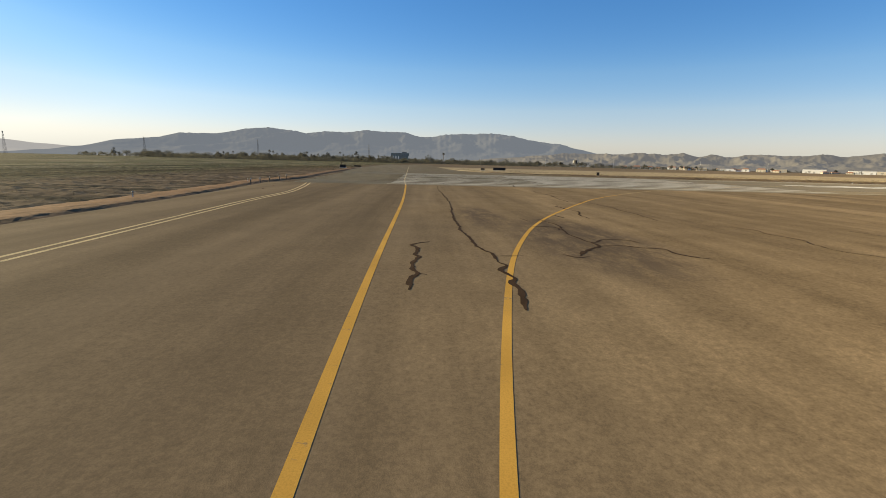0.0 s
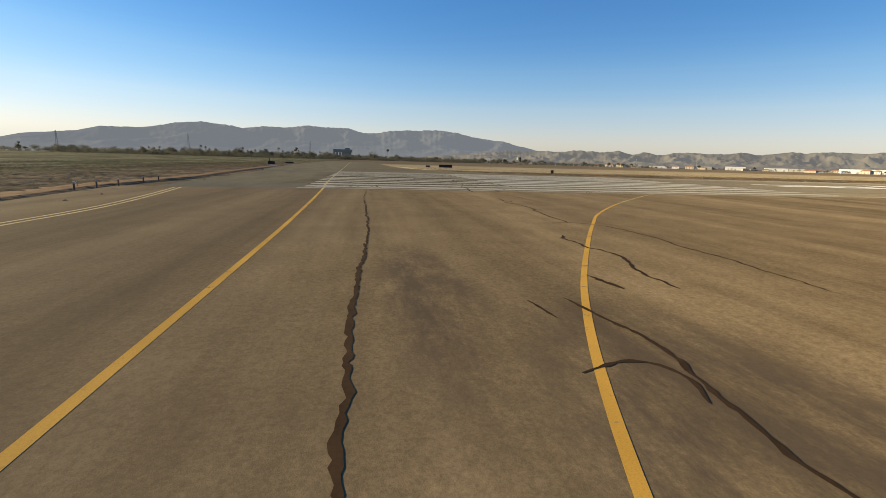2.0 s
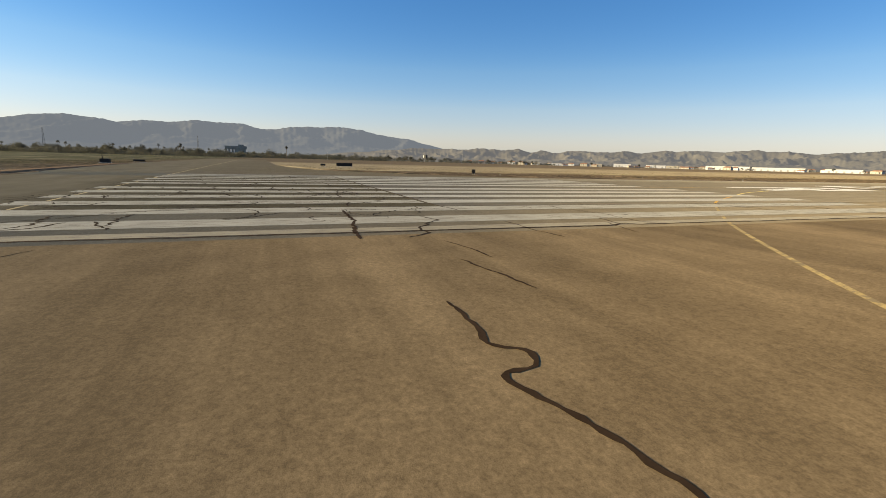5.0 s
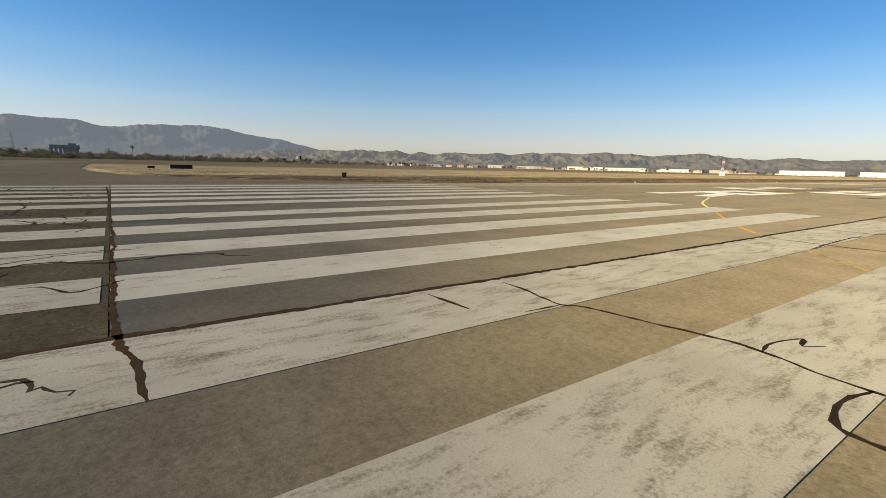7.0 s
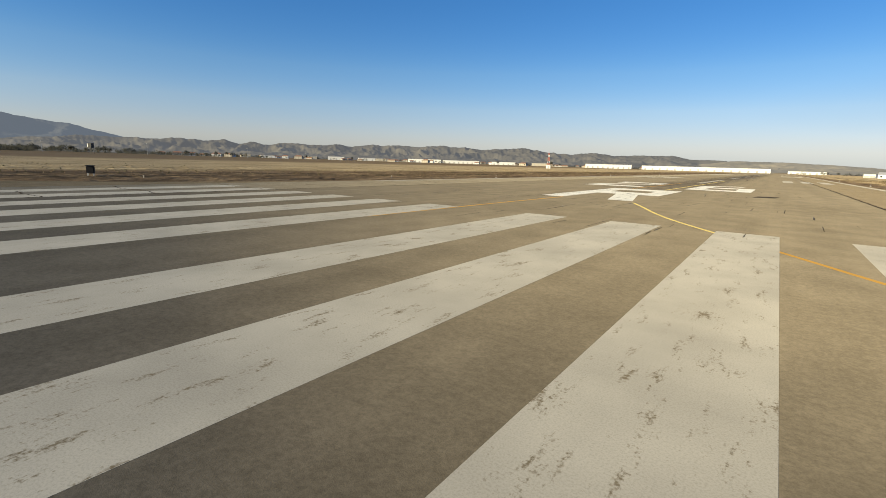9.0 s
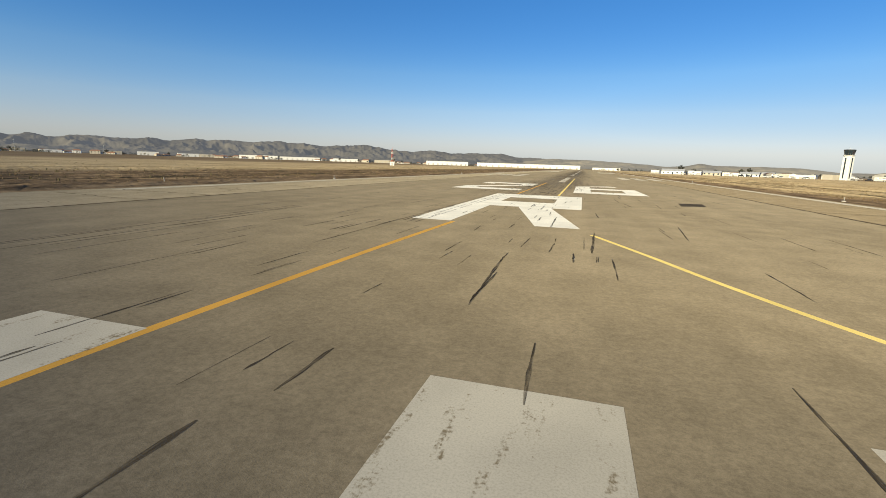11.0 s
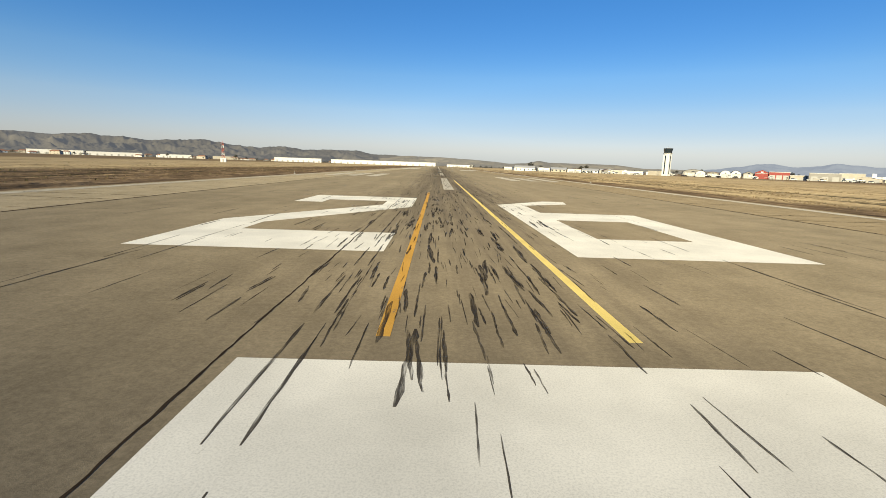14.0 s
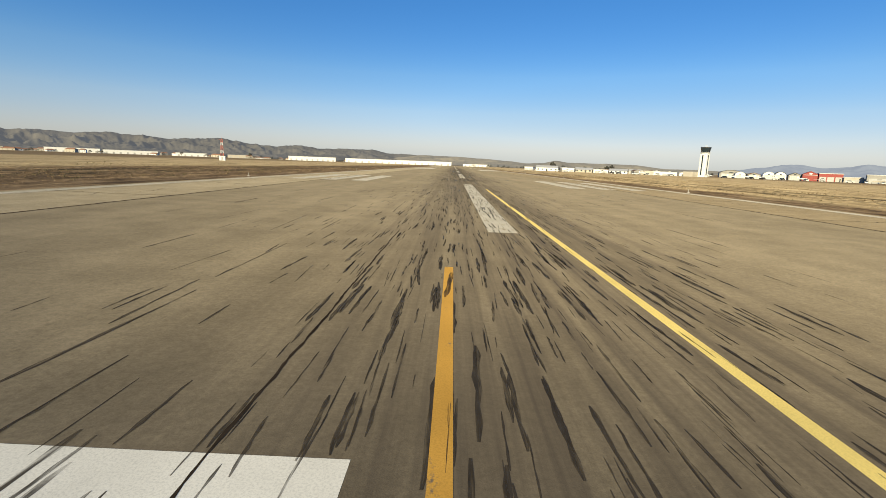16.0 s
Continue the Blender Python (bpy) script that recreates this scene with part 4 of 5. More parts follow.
def radio_mast(x, y):
    t = tagged(empty("radio_mast", pose(x, y, -0.07, 0, 0, 20) @ Matrix.Scale(0.96, 4)), "red and white lattice mast on a white equipment hut", "mast")
    part("hut", box(-1.6, 1.6, -1.4, 1.4, 0, 2.5), MAT_WALL_WHITE, t)
    part("hut_roof", box(-1.75, 1.75, -1.55, 1.55, 2.5, 2.68), MAT_ROOF, t)
    part("hut_door", box(-0.45, 0.45, -1.45, -1.402, 0.05, 2.05), MAT_WALL_GREY, t)
    for lev in range(6):
        z0, z1 = 2.68 + lev * 1.5, 2.68 + (lev + 1) * 1.5
        b = bmesh.new()
        r0, r1 = 0.75 - 0.06 * lev, 0.75 - 0.06 * (lev + 1)
        corners = ((1, 1), (1, -1), (-1, -1), (-1, 1))
        for k in range(4):
            (ax, ay), (bx, by) = corners[k], corners[(k + 1) % 4]
            add_tube(b, (ax * r0, ay * r0, z0), (ax * r1, ay * r1, z1), 0.1, 0.1, 4)
            add_tube(b, (ax * r0, ay * r0, z0), (bx * r1, by * r1, z1), 0.06, 0.06, 4)
            add_tube(b, (ax * r1, ay * r1, z1), (bx * r1, by * r1, z1), 0.06, 0.06, 4)
        part("lattice_bay", b, MAT_WALL_WHITE if lev in (1, 4) else MAT_RED_PAINT, t)
    part("platform", box(-1.2, 1.2, -0.9, 0.9, 11.68, 11.8), MAT_RED_PAINT, t)
    b = bmesh.new()
    add_tube(b, (0, 0, 11.8), (0, 0, 13.6), 0.06, 0.03, 5)
    part("top_rod", b, MAT_RED_PAINT, t)


radio_mast(-130.4, 312)


def sign_board(x, y, w, h, turn, label):
    t = tagged(empty("airfield_sign", pose(x, y, -0.07, 0, 0, turn)), label, "sign", "airfield signs")
    bm = box(-w / 2, w / 2, -0.12, 0.12, 0.22, 0.22 + h)
    bmesh.ops.bevel(bm, geom=bm.edges[:], offset=0.03, segments=1, affect="EDGES")
    part("panel", bm, MAT_BLACK, t)
    n = max(2, int(w / 1.0) + 1)
    for i in range(n):
        px = -w / 2 + 0.2 + (w - 0.4) * i / (n - 1)
        b = bmesh.new()
        add_tube(b, (px, 0, 0), (px, 0, 0.24), 0.05, 0.05, 6)
        part("leg", b, MAT_STEEL, t)
    part("footing", box(-w / 2 - 0.15, w / 2 + 0.15, -0.35, 0.35, -0.02, 0.06), MAT_CONCRETE, t)


sign_board(-92.4, -16.6, 4.2, 0.85, 82, "long black airfield sign standing on dry grass")
sign_board(-94.5, -22.0, 1.3, 0.5, 80, "short black airfield sign standing on dry grass")


sign_board(-99.0, -65.5, 2.6, 0.45, 80, "low black airfield sign beside the far taxiway")


def field_cabinet(x, y):
    t = tagged(empty("field_cabinet", pose(x, y, -0.07, 0, 0, 75)), "dark equipment cabinet with a short mast in a field", "equipment cabinet")
    bm = box(-0.85, 0.85, -0.45, 0.45, 0.12, 0.95)
    bmesh.ops.bevel(bm, geom=bm.edges[:], offset=0.05, segments=2, affect="EDGES")
    part("housing", bm, MAT_BLACK, t)
    part("footing", box(-1.0, 1.0, -0.6, 0.6, 0, 0.12), MAT_CONCRETE, t)
    b = bmesh.new()
    add_tube(b, (-0.5, 0, 0.93), (-0.5, 0, 1.8), 0.09, 0.07, 8)
    part("mast", b, MAT_BLACK, t)


field_cabinet(-78.5, -67.0)


def light_box(x, y):
    t = tagged(empty("equipment_box", pose(x, y, -0.07, 0, 0, 60)), "small dark equipment box on short legs", "equipment box")
    bm = box(-0.28, 0.28, -0.22, 0.22, 0.22, 0.86)
    bmesh.ops.bevel(bm, geom=bm.edges[:], offset=0.05, segments=2, affect="EDGES")
    part("housing", bm, MAT_BLACK, t)
    part("hood", box(-0.32, 0.32, -0.3, 0.26, 0.86, 0.91), MAT_BLACK, t)
    for sx in (-0.2, 0.2):
        for sy in (-0.15, 0.15):
            b = bmesh.new()
            add_tube(b, (sx, sy, 0), (sx, sy, 0.24), 0.025, 0.025, 5)
            part("leg", b, MAT_STEEL, t)


light_box(-38.4, -2.8)


def edge_light(x, y, first=[]):
    m = pose(x, y, -0.07)
    if first:
        return copy_thing(first[0], m)
    t = tagged(empty("edge_light", m), "small frosted runway edge light on a stem", "edge light", "edge lights")
    b = bmesh.new()
    add_tube(b, (0, 0, 0), (0, 0, 0.06), 0.16, 0.15, 12)
    part("base_plate", b, MAT_CONCRETE, t)
    b = bmesh.new()
    add_tube(b, (0, 0, 0.06), (0, 0, 0.3), 0.03, 0.025, 8)
    part("stem", b, MAT_STEEL, t)
    b = bmesh.new()
    bmesh.ops.create_uvsphere(b, u_segments=10, v_segments=6, radius=0.055)
    bmesh.ops.translate(b, verts=b.verts, vec=(0, 0, 0.35))
    part("lens", b, MAT_LAMP, t, smooth=True)
    first.append(t)
    return t


for k in range(16):
    for s in (1, -1):
        edge_light(s * 25.0, 45 + 60 * k)
for px, py in ((43.5, -56.6), (68, -55.6), (25.8, -57.6), (-30, -2), (-27.5, 24), (36.5, 0.5), (46, -9.5)):
    edge_light(px, py)


STAKES = ((27.9, -56.6, 4), (26.0, -56.5, -6), (23.8, -56.4, 3), (19.6, -56.8, -3), (16.9, -56.9, 7))


def stake(x, y, lean):
    t = tagged(empty("marker_stake", pose(x, y, -0.08, 0, lean, 20)), "thin wooden marker stake with a white tip in dirt", "stake", "marker stakes")
    part("shaft", box(-0.04, 0.04, -0.04, 0.04, 0, 0.42), MAT_BARK, t)
    part("tip", box(-0.045, 0.045, -0.045, 0.045, 0.42, 0.52), MAT_WALL_CREAM, t, "white painted tip")


for px, py, lean in STAKES:
    stake(px, py, lean)


# ---------------------------------------------------------------- buildings
def warehouse(x, y, w, d, h, turn, wall=None, label="long white flat-roofed warehouse", doors=4, category="warehouse"):
    t = tagged(empty("warehouse", pose(x, y, -0.07, 0, 0, turn)), label, category, "far buildings")
    part("body", box(-w / 2, w / 2, -d / 2, d / 2, 0, h), wall or MAT_WALL_WHITE, t)
    part("roof", box(-w / 2 - 0.2, w / 2 + 0.2, -d / 2 - 0.2, d / 2 + 0.2, h, h + 0.45), MAT_ROOF, t)
    for i in range(doors):
        px = -w / 2 + w * (i + 0.5) / doors
        part("door", box(px - 1.9, px + 1.9, -d / 2 - 0.08, -d / 2 - 0.01, 0, min(4.2, h * 0.6)), MAT_WALL_GREY, t)
    return t


def house(x, y, w, d, h, turn, wall, label="cream house with a clay tile roof"):
    t = tagged(empty("house", pose(x, y, -0.07, 0, 0, turn)), label, "house", "far houses")
    part("body", box(-w / 2, w / 2, -d / 2, d / 2, 0, h), wall, t)
    bm = bmesh.new()
    e, r = 0.5, h + d * 0.24
    lo = [bm.verts.new(p) for p in ((-w / 2 - e, -d / 2 - e, h), (w / 2 + e, -d / 2 - e, h), (w / 2 + e, d / 2 + e, h), (-w / 2 - e, d / 2 + e, h))]
    up = [bm.verts.new((-w / 2 + d * 0.3, 0, r)), bm.verts.new((w / 2 - d * 0.3, 0, r))]
    for f in ((lo[0], lo[1], up[1], up[0]), (lo[1], lo[2], up[1]), (lo[2], lo[3], up[0], up[1]), (lo[3], lo[0], up[0]), tuple(lo[::-1])):
        bm.faces.new(f)
    part("roof", bm, MAT_ROOF_TILE, t)
    for i in range(3):
        px = -w / 2 + w * (i + 0.5) / 3
        part("window", box(px - 0.7, px + 0.7, -d / 2 - 0.05, -d / 2 - 0.005, 1.0, 2.2), MAT_GLASS_DARK, t)
        if h > 5:
            part("window", box(px - 0.6, px + 0.6, -d / 2 - 0.05, -d / 2 - 0.005, 3.9, 5.0), MAT_GLASS_DARK, t)
    return t


def hangar(x, y, w, d, h, turn, wall, roof, label, ribs=6, gable=False):
    """A hangar with a low arched or pitched roof and sliding doors in its front."""
    t = tagged(empty("hangar", pose(x, y, -0.07, 0, 0, turn)), label, "hangar", "hangar row")
    n = 12
    eave = h * (0.66 if gable else 0.58)

    def rise(u):
        return eave + (h - eave) * ((1 - abs(u)) ** 0.9 if gable else (1 - u * u) ** 0.75)
    line = [(w / 2 * (2 * i / n - 1), rise(2 * i / n - 1)) for i in range(n + 1)]
    bm = bmesh.new()
    front, back = [[bm.verts.new((px, yy, pz)) for px, pz in [(-w / 2, 0)] + line + [(w / 2, 0)]] for yy in (-d / 2, d / 2)]
    bm.faces.new(front)
    bm.faces.new(back[::-1])
    for i in range(n + 2):
        bm.faces.new((front[i], back[i], back[i + 1], front[i + 1]))
    part("body", bm, wall, t)
    bm = bmesh.new()
    prev = None
    for px, pz in line:
        q = [bm.verts.new((px * 1.03, yy, pz + up)) for yy in (-d / 2 - 0.35, d / 2 + 0.35) for up in (0.02, 0.3)]
        if prev:
            for i, j in ((0, 1), (1, 3), (3, 2), (2, 0)):
                bm.faces.new((prev[i], prev[j], q[j], q[i]))
        prev = q
    part("roof", bm, roof, t)
    for i in range(ribs):
        a = -w * 0.41 + w * 0.82 * i / ribs
        part("door_panel", box(a + 0.05, a + w * 0.82 / ribs - 0.05, -d / 2 - 0.14, -d / 2 - 0.02, 0, eave * 0.9), MAT_RED if wall is MAT_RED else MAT_DOOR, t)
    part("door_track", box(-w * 0.46, w * 0.46, -d / 2 - 0.2, -d / 2 - 0.01, eave * 0.92, eave), MAT_WALL_GREY, t)
    part("gable_window", box(-w * 0.09, w * 0.09, -d / 2 - 0.06, -d / 2 - 0.01, eave * 1.06, min(eave * 1.3, h * 0.9)), MAT_WALL_WHITE if wall is MAT_RED else MAT_GLASS_DARK, t)
    return t


def gabled_shed(x, y, w, d, h, turn, wall, roof, label):
    """A small building with a pitched roof, a door and windows."""
    t = tagged(empty("airport_building", pose(x, y, -0.07, 0, 0, turn)), label, "airport building", "far buildings")
    bm = bmesh.new()
    peak = h + d * 0.2
    ends = [[bm.verts.new((px, py, pz)) for py, pz in ((-d / 2, 0), (-d / 2, h), (0, peak), (d / 2, h), (d / 2, 0))] for px in (-w / 2, w / 2)]
    bm.faces.new(ends[0])
    bm.faces.new(ends[1][::-1])
    for i in range(4):
        bm.faces.new((ends[0][i], ends[1][i], ends[1][i + 1], ends[0][i + 1]))
    part("body", bm, wall, t)
    for s in (-1, 1):
        bm = bmesh.new()
        lo, hi = [], []
        for px in (-w / 2 - 0.3, w / 2 + 0.3):
            for py, pz in ((s * (d / 2 + 0.3), h - 0.1), (0, peak)):
                lo.append(bm.verts.new((px, py, pz + 0.02)))
                hi.append(bm.verts.new((px, py, pz + 0.16)))
        for f in ((0, 1, 3, 2),):
            bm.faces.new([hi[i] for i in f])
            bm.faces.new([lo[i] for i in f[::-1]])
        bm.faces.new((lo[0], lo[2], hi[2], hi[0]))
        for i, j in ((0, 1), (2, 3)):
            bm.faces.new((lo[i], lo[j], hi[j], hi[i]))
        part("roof_slope", bm, roof, t)
    count = max(2, int(w / 3.2))
    for i in range(count):
        px = -w / 2 + w * (i + 0.5) / count
        low = i == count // 2
        part("door" if low else "window", box(px - 0.6, px + 0.6, -d / 2 - 0.06, -d / 2 - 0.01, 0 if low else 0.9, 2.0), MAT_GLASS_DARK, t)
    return t


def open_shelter(x, y, w, d, h, turn, bays, label):
    """A long flat roof on posts, open to the front, with a back wall."""
    t = tagged(empty("aircraft_shelter", pose(x, y, -0.07, 0, 0, turn)), label, "aircraft shelter", "far buildings")
    part("roof", box(-w / 2, w / 2, -d / 2, d / 2, h - 0.35, h), MAT_ROOF_DARK, t)
    part("fascia", box(-w / 2, w / 2, -d / 2 - 0.08, -d / 2, h - 0.45, h + 0.06), MAT_ROOF, t)
    part("back_wall", box(-w / 2 + 0.1, w / 2 - 0.1, d / 2 - 0.3, d / 2 - 0.1, 0, h - 0.35), MAT_WALL_CREAM, t)
    for i in range(bays + 1):
        px = -w / 2 + 0.3 + (w - 0.6) * i / bays
        part("post", box(px - 0.12, px + 0.12, -d / 2 + 0.1, -d / 2 + 0.34, 0, h - 0.35), MAT_STEEL, t)
    return t


# white warehouses beyond the runway's far end
warehouse(-346, 1196, 109, 40, 9.5, 16, label="long white warehouse beyond the runway", doors=9)
warehouse(-140, 1248, 263, 50, 9.2, 6, label="very long white warehouse beyond the runway", doors=16)
warehouse(60, 1340, 70, 40, 6.0, 0, label="low white warehouse beyond the runway", doors=6)
# warehouses along the foot of the hills: bearings of the two ends, height, wall
rng = random.Random(21)
FOOT = ((40.6, 36.5, 10.0, MAT_WALL_WHITE), (36.3, 31.8, 9.0, MAT_WALL_WHITE), (30.2, 27.3, 8.5, MAT_WALL_WHITE), (25.3, 23.3, 8.0, MAT_WALL_CREAM), (44.6, 43.3, 7.5, MAT_WALL_CREAM),
        (43.3, 42.4, 6.0, MAT_WALL_GREY), (46.7, 44.7, 8.0, MAT_WALL_WHITE), (50.3, 48.4, 9.5, MAT_WALL_WHITE), (52.8, 51.6, 8.0, MAT_WALL_CREAM), (57.9, 56.3, 6.5, MAT_WALL_WHITE),
        (59.9, 58.9, 8.0, MAT_WALL_CREAM))
for b0, b1, h, wall in FOOT:
    bearing = (b0 + b1) / 2
    x, y = polar(bearing, 1450)
    w = 1450 * radians(b0 - b1)
    warehouse(x, y, w, 25, h, bearing + rng.uniform(-5, 5), wall, "white warehouse at the foot of the hills", max(2, int(w / 14)))
for k in range(34):
    bearing = rng.uniform(37, 68)
    x, y = polar(bearing, rng.uniform(1150, 1600))
    house(x, y, rng.uniform(12, 22), rng.uniform(9, 12), rng.choice((3.2, 6.0, 6.0)), bearing + rng.uniform(-30, 30), rng.choice((MAT_WALL_CREAM, MAT_WALL_WHITE, MAT_WALL_CREAM)))

for k in range(44):
    bearing = rng.uniform(9, 44)
    x, y = polar(bearing, rng.uniform(1350, 1850))
    house(x, y, rng.uniform(12, 24), rng.uniform(9, 12), rng.choice((3.2, 6.0)), bearing + rng.uniform(-30, 30), rng.choice((MAT_WALL_CREAM, MAT_WALL_WHITE, MAT_HANGAR)),
          "pale house with a clay tile roof among trees")

# hangars by the control tower: bearings of the two ends, distance, height, wall, roof, pitched or not
HANGAR_WORDS = {True: "pale pitched-roof aircraft hangar beside the tower", False: "pale arched aircraft hangar beside the tower"}
ROW = ((-29.2, -31.3, 475, 6.2, MAT_HANGAR, MAT_ROOF_DARK, False), (-30.6, -31.5, 455, 4.9, MAT_WALL_WHITE, MAT_ROOF, False), (-31.7, -32.8, 455, 4.6, MAT_HANGAR, MAT_ROOF_BROWN, True),
       (-33.0, -33.95, 450, 5.6, MAT_WALL_WHITE, MAT_ROOF, False), (-34.0, -34.9, 450, 5.9, MAT_WALL_WHITE, MAT_ROOF_DARK, False), (-35.1, -36.1, 455, 5.5, MAT_HANGAR, MAT_ROOF_DARK, True))
for b0, b1, dist, h, wall, roof, gable in ROW:
    x, y = polar((b0 + b1) / 2, dist, -1.6, 51.7)
    hangar(x, y, dist * radians(b0 - b1), 15, h, b0 + 4, wall, roof, HANGAR_WORDS[gable], 5, gable)
x, y = polar(-36.8, 449, -1.6, 51.7)
hangar(x, y, 9.4, 15, 6.9, -33, MAT_RED, MAT_RED, "red metal hangar with a rounded gable", 4, True)
x, y = polar(-38.3, 447, -1.6, 51.7)
warehouse(x, y, 13.6, 15, 5.6, -33, MAT_RED, "red metal-sided hangar annex", 3, "hangar")
x, y = polar(-42.1, 430, -1.6, 51.7)
warehouse(x, y, 18.5, 14, 5.4, -38, MAT_HANGAR, "long grey flat-roofed hangar with an open bay", 3, "hangar")
x, y = polar(-44.0, 455, -1.6, 51.7)
warehouse(x, y, 15.0, 10, 6.0, -40, MAT_WALL_CREAM, "cream flat-roofed hangar behind the shelters", 3, "hangar")
x, y = polar(-49.2, 430, -1.6, 51.7)
open_shelter(x, y, 36, 11, 4.4, -44, 7, "long open aircraft shelter with a dark roof")
AIRPORT = ((-10.0, -12.5, 430, 3.6), (-13.1, -14.4, 420, 3.0), (-14.5, -16.4, 425, 2.9), (-16.6, -18.2, 430, 2.6), (-18.3, -20.2, 425, 2.8), (-20.4, -22.8, 425, 2.5), (-23.0, -25.3, 420, 2.6),
           (-25.6, -27.2, 450, 2.4), (-39.4, -40.7, 440, 3.4), (-44.7, -46.4, 432, 3.8), (-52.5, -57.0, 440, 4.6))
for i, (b0, b1, dist, h) in enumerate(AIRPORT):
    x, y = polar((b0 + b1) / 2, dist, -1.6, 51.7)
    w, turn = dist * radians(b0 - b1), (b0 + b1) / 2 + rng.uniform(-6, 6)
    wall = MAT_WALL_CREAM if b0 < -40 else rng.choice((MAT_WALL_WHITE, MAT_WALL_WHITE, MAT_WALL_CREAM))
    if i in (0, 2, 4):
        gabled_shed(x, y, w, 9, h - 0.7, turn, wall, MAT_ROOF, "low white airport building with a pitched roof")
    else:
        warehouse(x, y, w, 12, h, turn, wall, "low white airport building", max(2, int(w / 5)), "airport building")

# the clutter of sheds, offices and stores between them
for k in range(64):
    bearing = rng.choice((rng.uniform(-29, -9), rng.uniform(-50, -39.3), rng.uniform(-28, -15)))
    x, y = polar(bearing, 440 + rng.uniform(-25, 60), -1.6, 51.7)
    wall = rng.choice((MAT_WALL_WHITE, MAT_WALL_CREAM, MAT_HANGAR, MAT_WALL_GREY))
    if k % 2:
        gabled_shed(x, y, rng.uniform(4, 9), rng.uniform(4, 7), rng.uniform(1.9, 2.8), bearing + rng.choice((0, 90)) + rng.uniform(-20, 20), wall,
                    rng.choice((MAT_ROOF, MAT_ROOF, MAT_ROOF_DARK, MAT_ROOF_BROWN)), "small pale airport building with a pitched roof")
    else:
        warehouse(x, y, rng.uniform(3, 9), rng.uniform(4, 8), rng.uniform(1.8, 3.0), bearing + rng.uniform(-25, 25), wall, "small pale airport shed with roller doors", 2, "shed")


def parked_car(x, y, turn, paint_mat, words):
    t = tagged(empty("parked_car", pose(x, y, -0.07, 0, 0, turn)), words, "car", "parked cars")
    b = box(-2.2, 2.2, -0.9, 0.9, 0.35, 0.95)
    bmesh.ops.bevel(b, geom=b.edges[:], offset=0.15, segments=2, affect="EDGES")
    part("body", b, paint_mat, t)
    b = bmesh.new()
    lo = [b.verts.new(p) for p in ((-1.6, -0.82, 0.93), (1.1, -0.82, 0.93), (1.1, 0.82, 0.93), (-1.6, 0.82, 0.93))]
    up = [b.verts.new(p) for p in ((-1.2, -0.68, 1.5), (0.5, -0.68, 1.5), (0.5, 0.68, 1.5), (-1.2, 0.68, 1.5))]
    for i in range(4):
        b.faces.new((lo[i], lo[(i + 1) % 4], up[(i + 1) % 4], up[i]))
    b.faces.new(up)
    part("cabin", b, MAT_GLASS_DARK, t)
    for px in (-1.35, 1.35):
        for py in (-0.9, 0.9):
            b = bmesh.new()
            add_tube(b, (px, py - 0.1, 0.33), (px, py + 0.1, 0.33), 0.33, 0.33, 10)
            part("wheel", b, MAT_DARK, t)


for k in range(26):
    bearing = rng.choice((rng.uniform(-28, -11), rng.uniform(-39, -28.5), rng.uniform(-50, -39)))
    x, y = polar(bearing, rng.uniform(395, 418), -1.6, 51.7)
    if k % 3:
        parked_car(x, y, rng.uniform(0, 360), MAT_WALL_WHITE, "white car parked by the airport buildings")
    else:
        parked_car(x, y, rng.uniform(0, 360), MAT_TRUCK, "dark car parked by the airport buildings")


def light_aircraft(x, y, turn, size=1.0):
    """A parked low-wing aircraft."""
    t = tagged(empty("parked_aircraft", pose(x, y, -0.07, 0, 0, turn)), "small white aircraft parked by the hangars", "aircraft", "parked aircraft")
    s = size
    b = bmesh.new()
    for (ya, za, ra), (yb, zb, rb) in zip(((-2.6, 1.2, 0.2), (-2.3, 1.25, 0.45), (-1.0, 1.35, 0.6), (0.6, 1.5, 0.65), (2.2, 1.45, 0.4)), ((-2.3, 1.25, 0.45), (-1.0, 1.35, 0.6), (0.6, 1.5, 0.65), (2.2, 1.45, 0.4), (4.2, 1.55, 0.12))):
        add_tube(b, (0, ya * s, za * s), (0, yb * s, zb * s), ra * s, rb * s, 10)
    part("fuselage", b, MAT_WALL_WHITE, t, smooth=True)
    part("wing", box(-5 * s, 5 * s, -0.9 * s, 0.6 * s, 1.0 * s, 1.14 * s), MAT_WALL_WHITE, t)
    part("tailplane", box(-1.7 * s, 1.7 * s, 3.5 * s, 4.2 * s, 1.5 * s, 1.58 * s), MAT_WALL_WHITE, t)
    part("fin", box(-0.05 * s, 0.05 * s, 3.3 * s, 4.3 * s, 1.5 * s, 2.8 * s), MAT_WALL_WHITE, t)
    part("canopy", box(-0.45 * s, 0.45 * s, -0.7 * s, 0.9 * s, 1.8 * s, 2.3 * s), MAT_GLASS_DARK, t)
    for px, py in ((-1.3, -0.3), (1.3, -0.3), (0, -2.2)):
        b = bmesh.new()
        add_tube(b, (px * s - 0.07, py * s, 0.2 * s), (px * s + 0.07, py * s, 0.2 * s), 0.2 * s, 0.2 * s, 10)
        add_tube(b, (px * s, py * s, 0.2 * s), (px * s, py * s, 1.2 * s), 0.04, 0.04, 5)
        part("wheel", b, MAT_DARK, t)


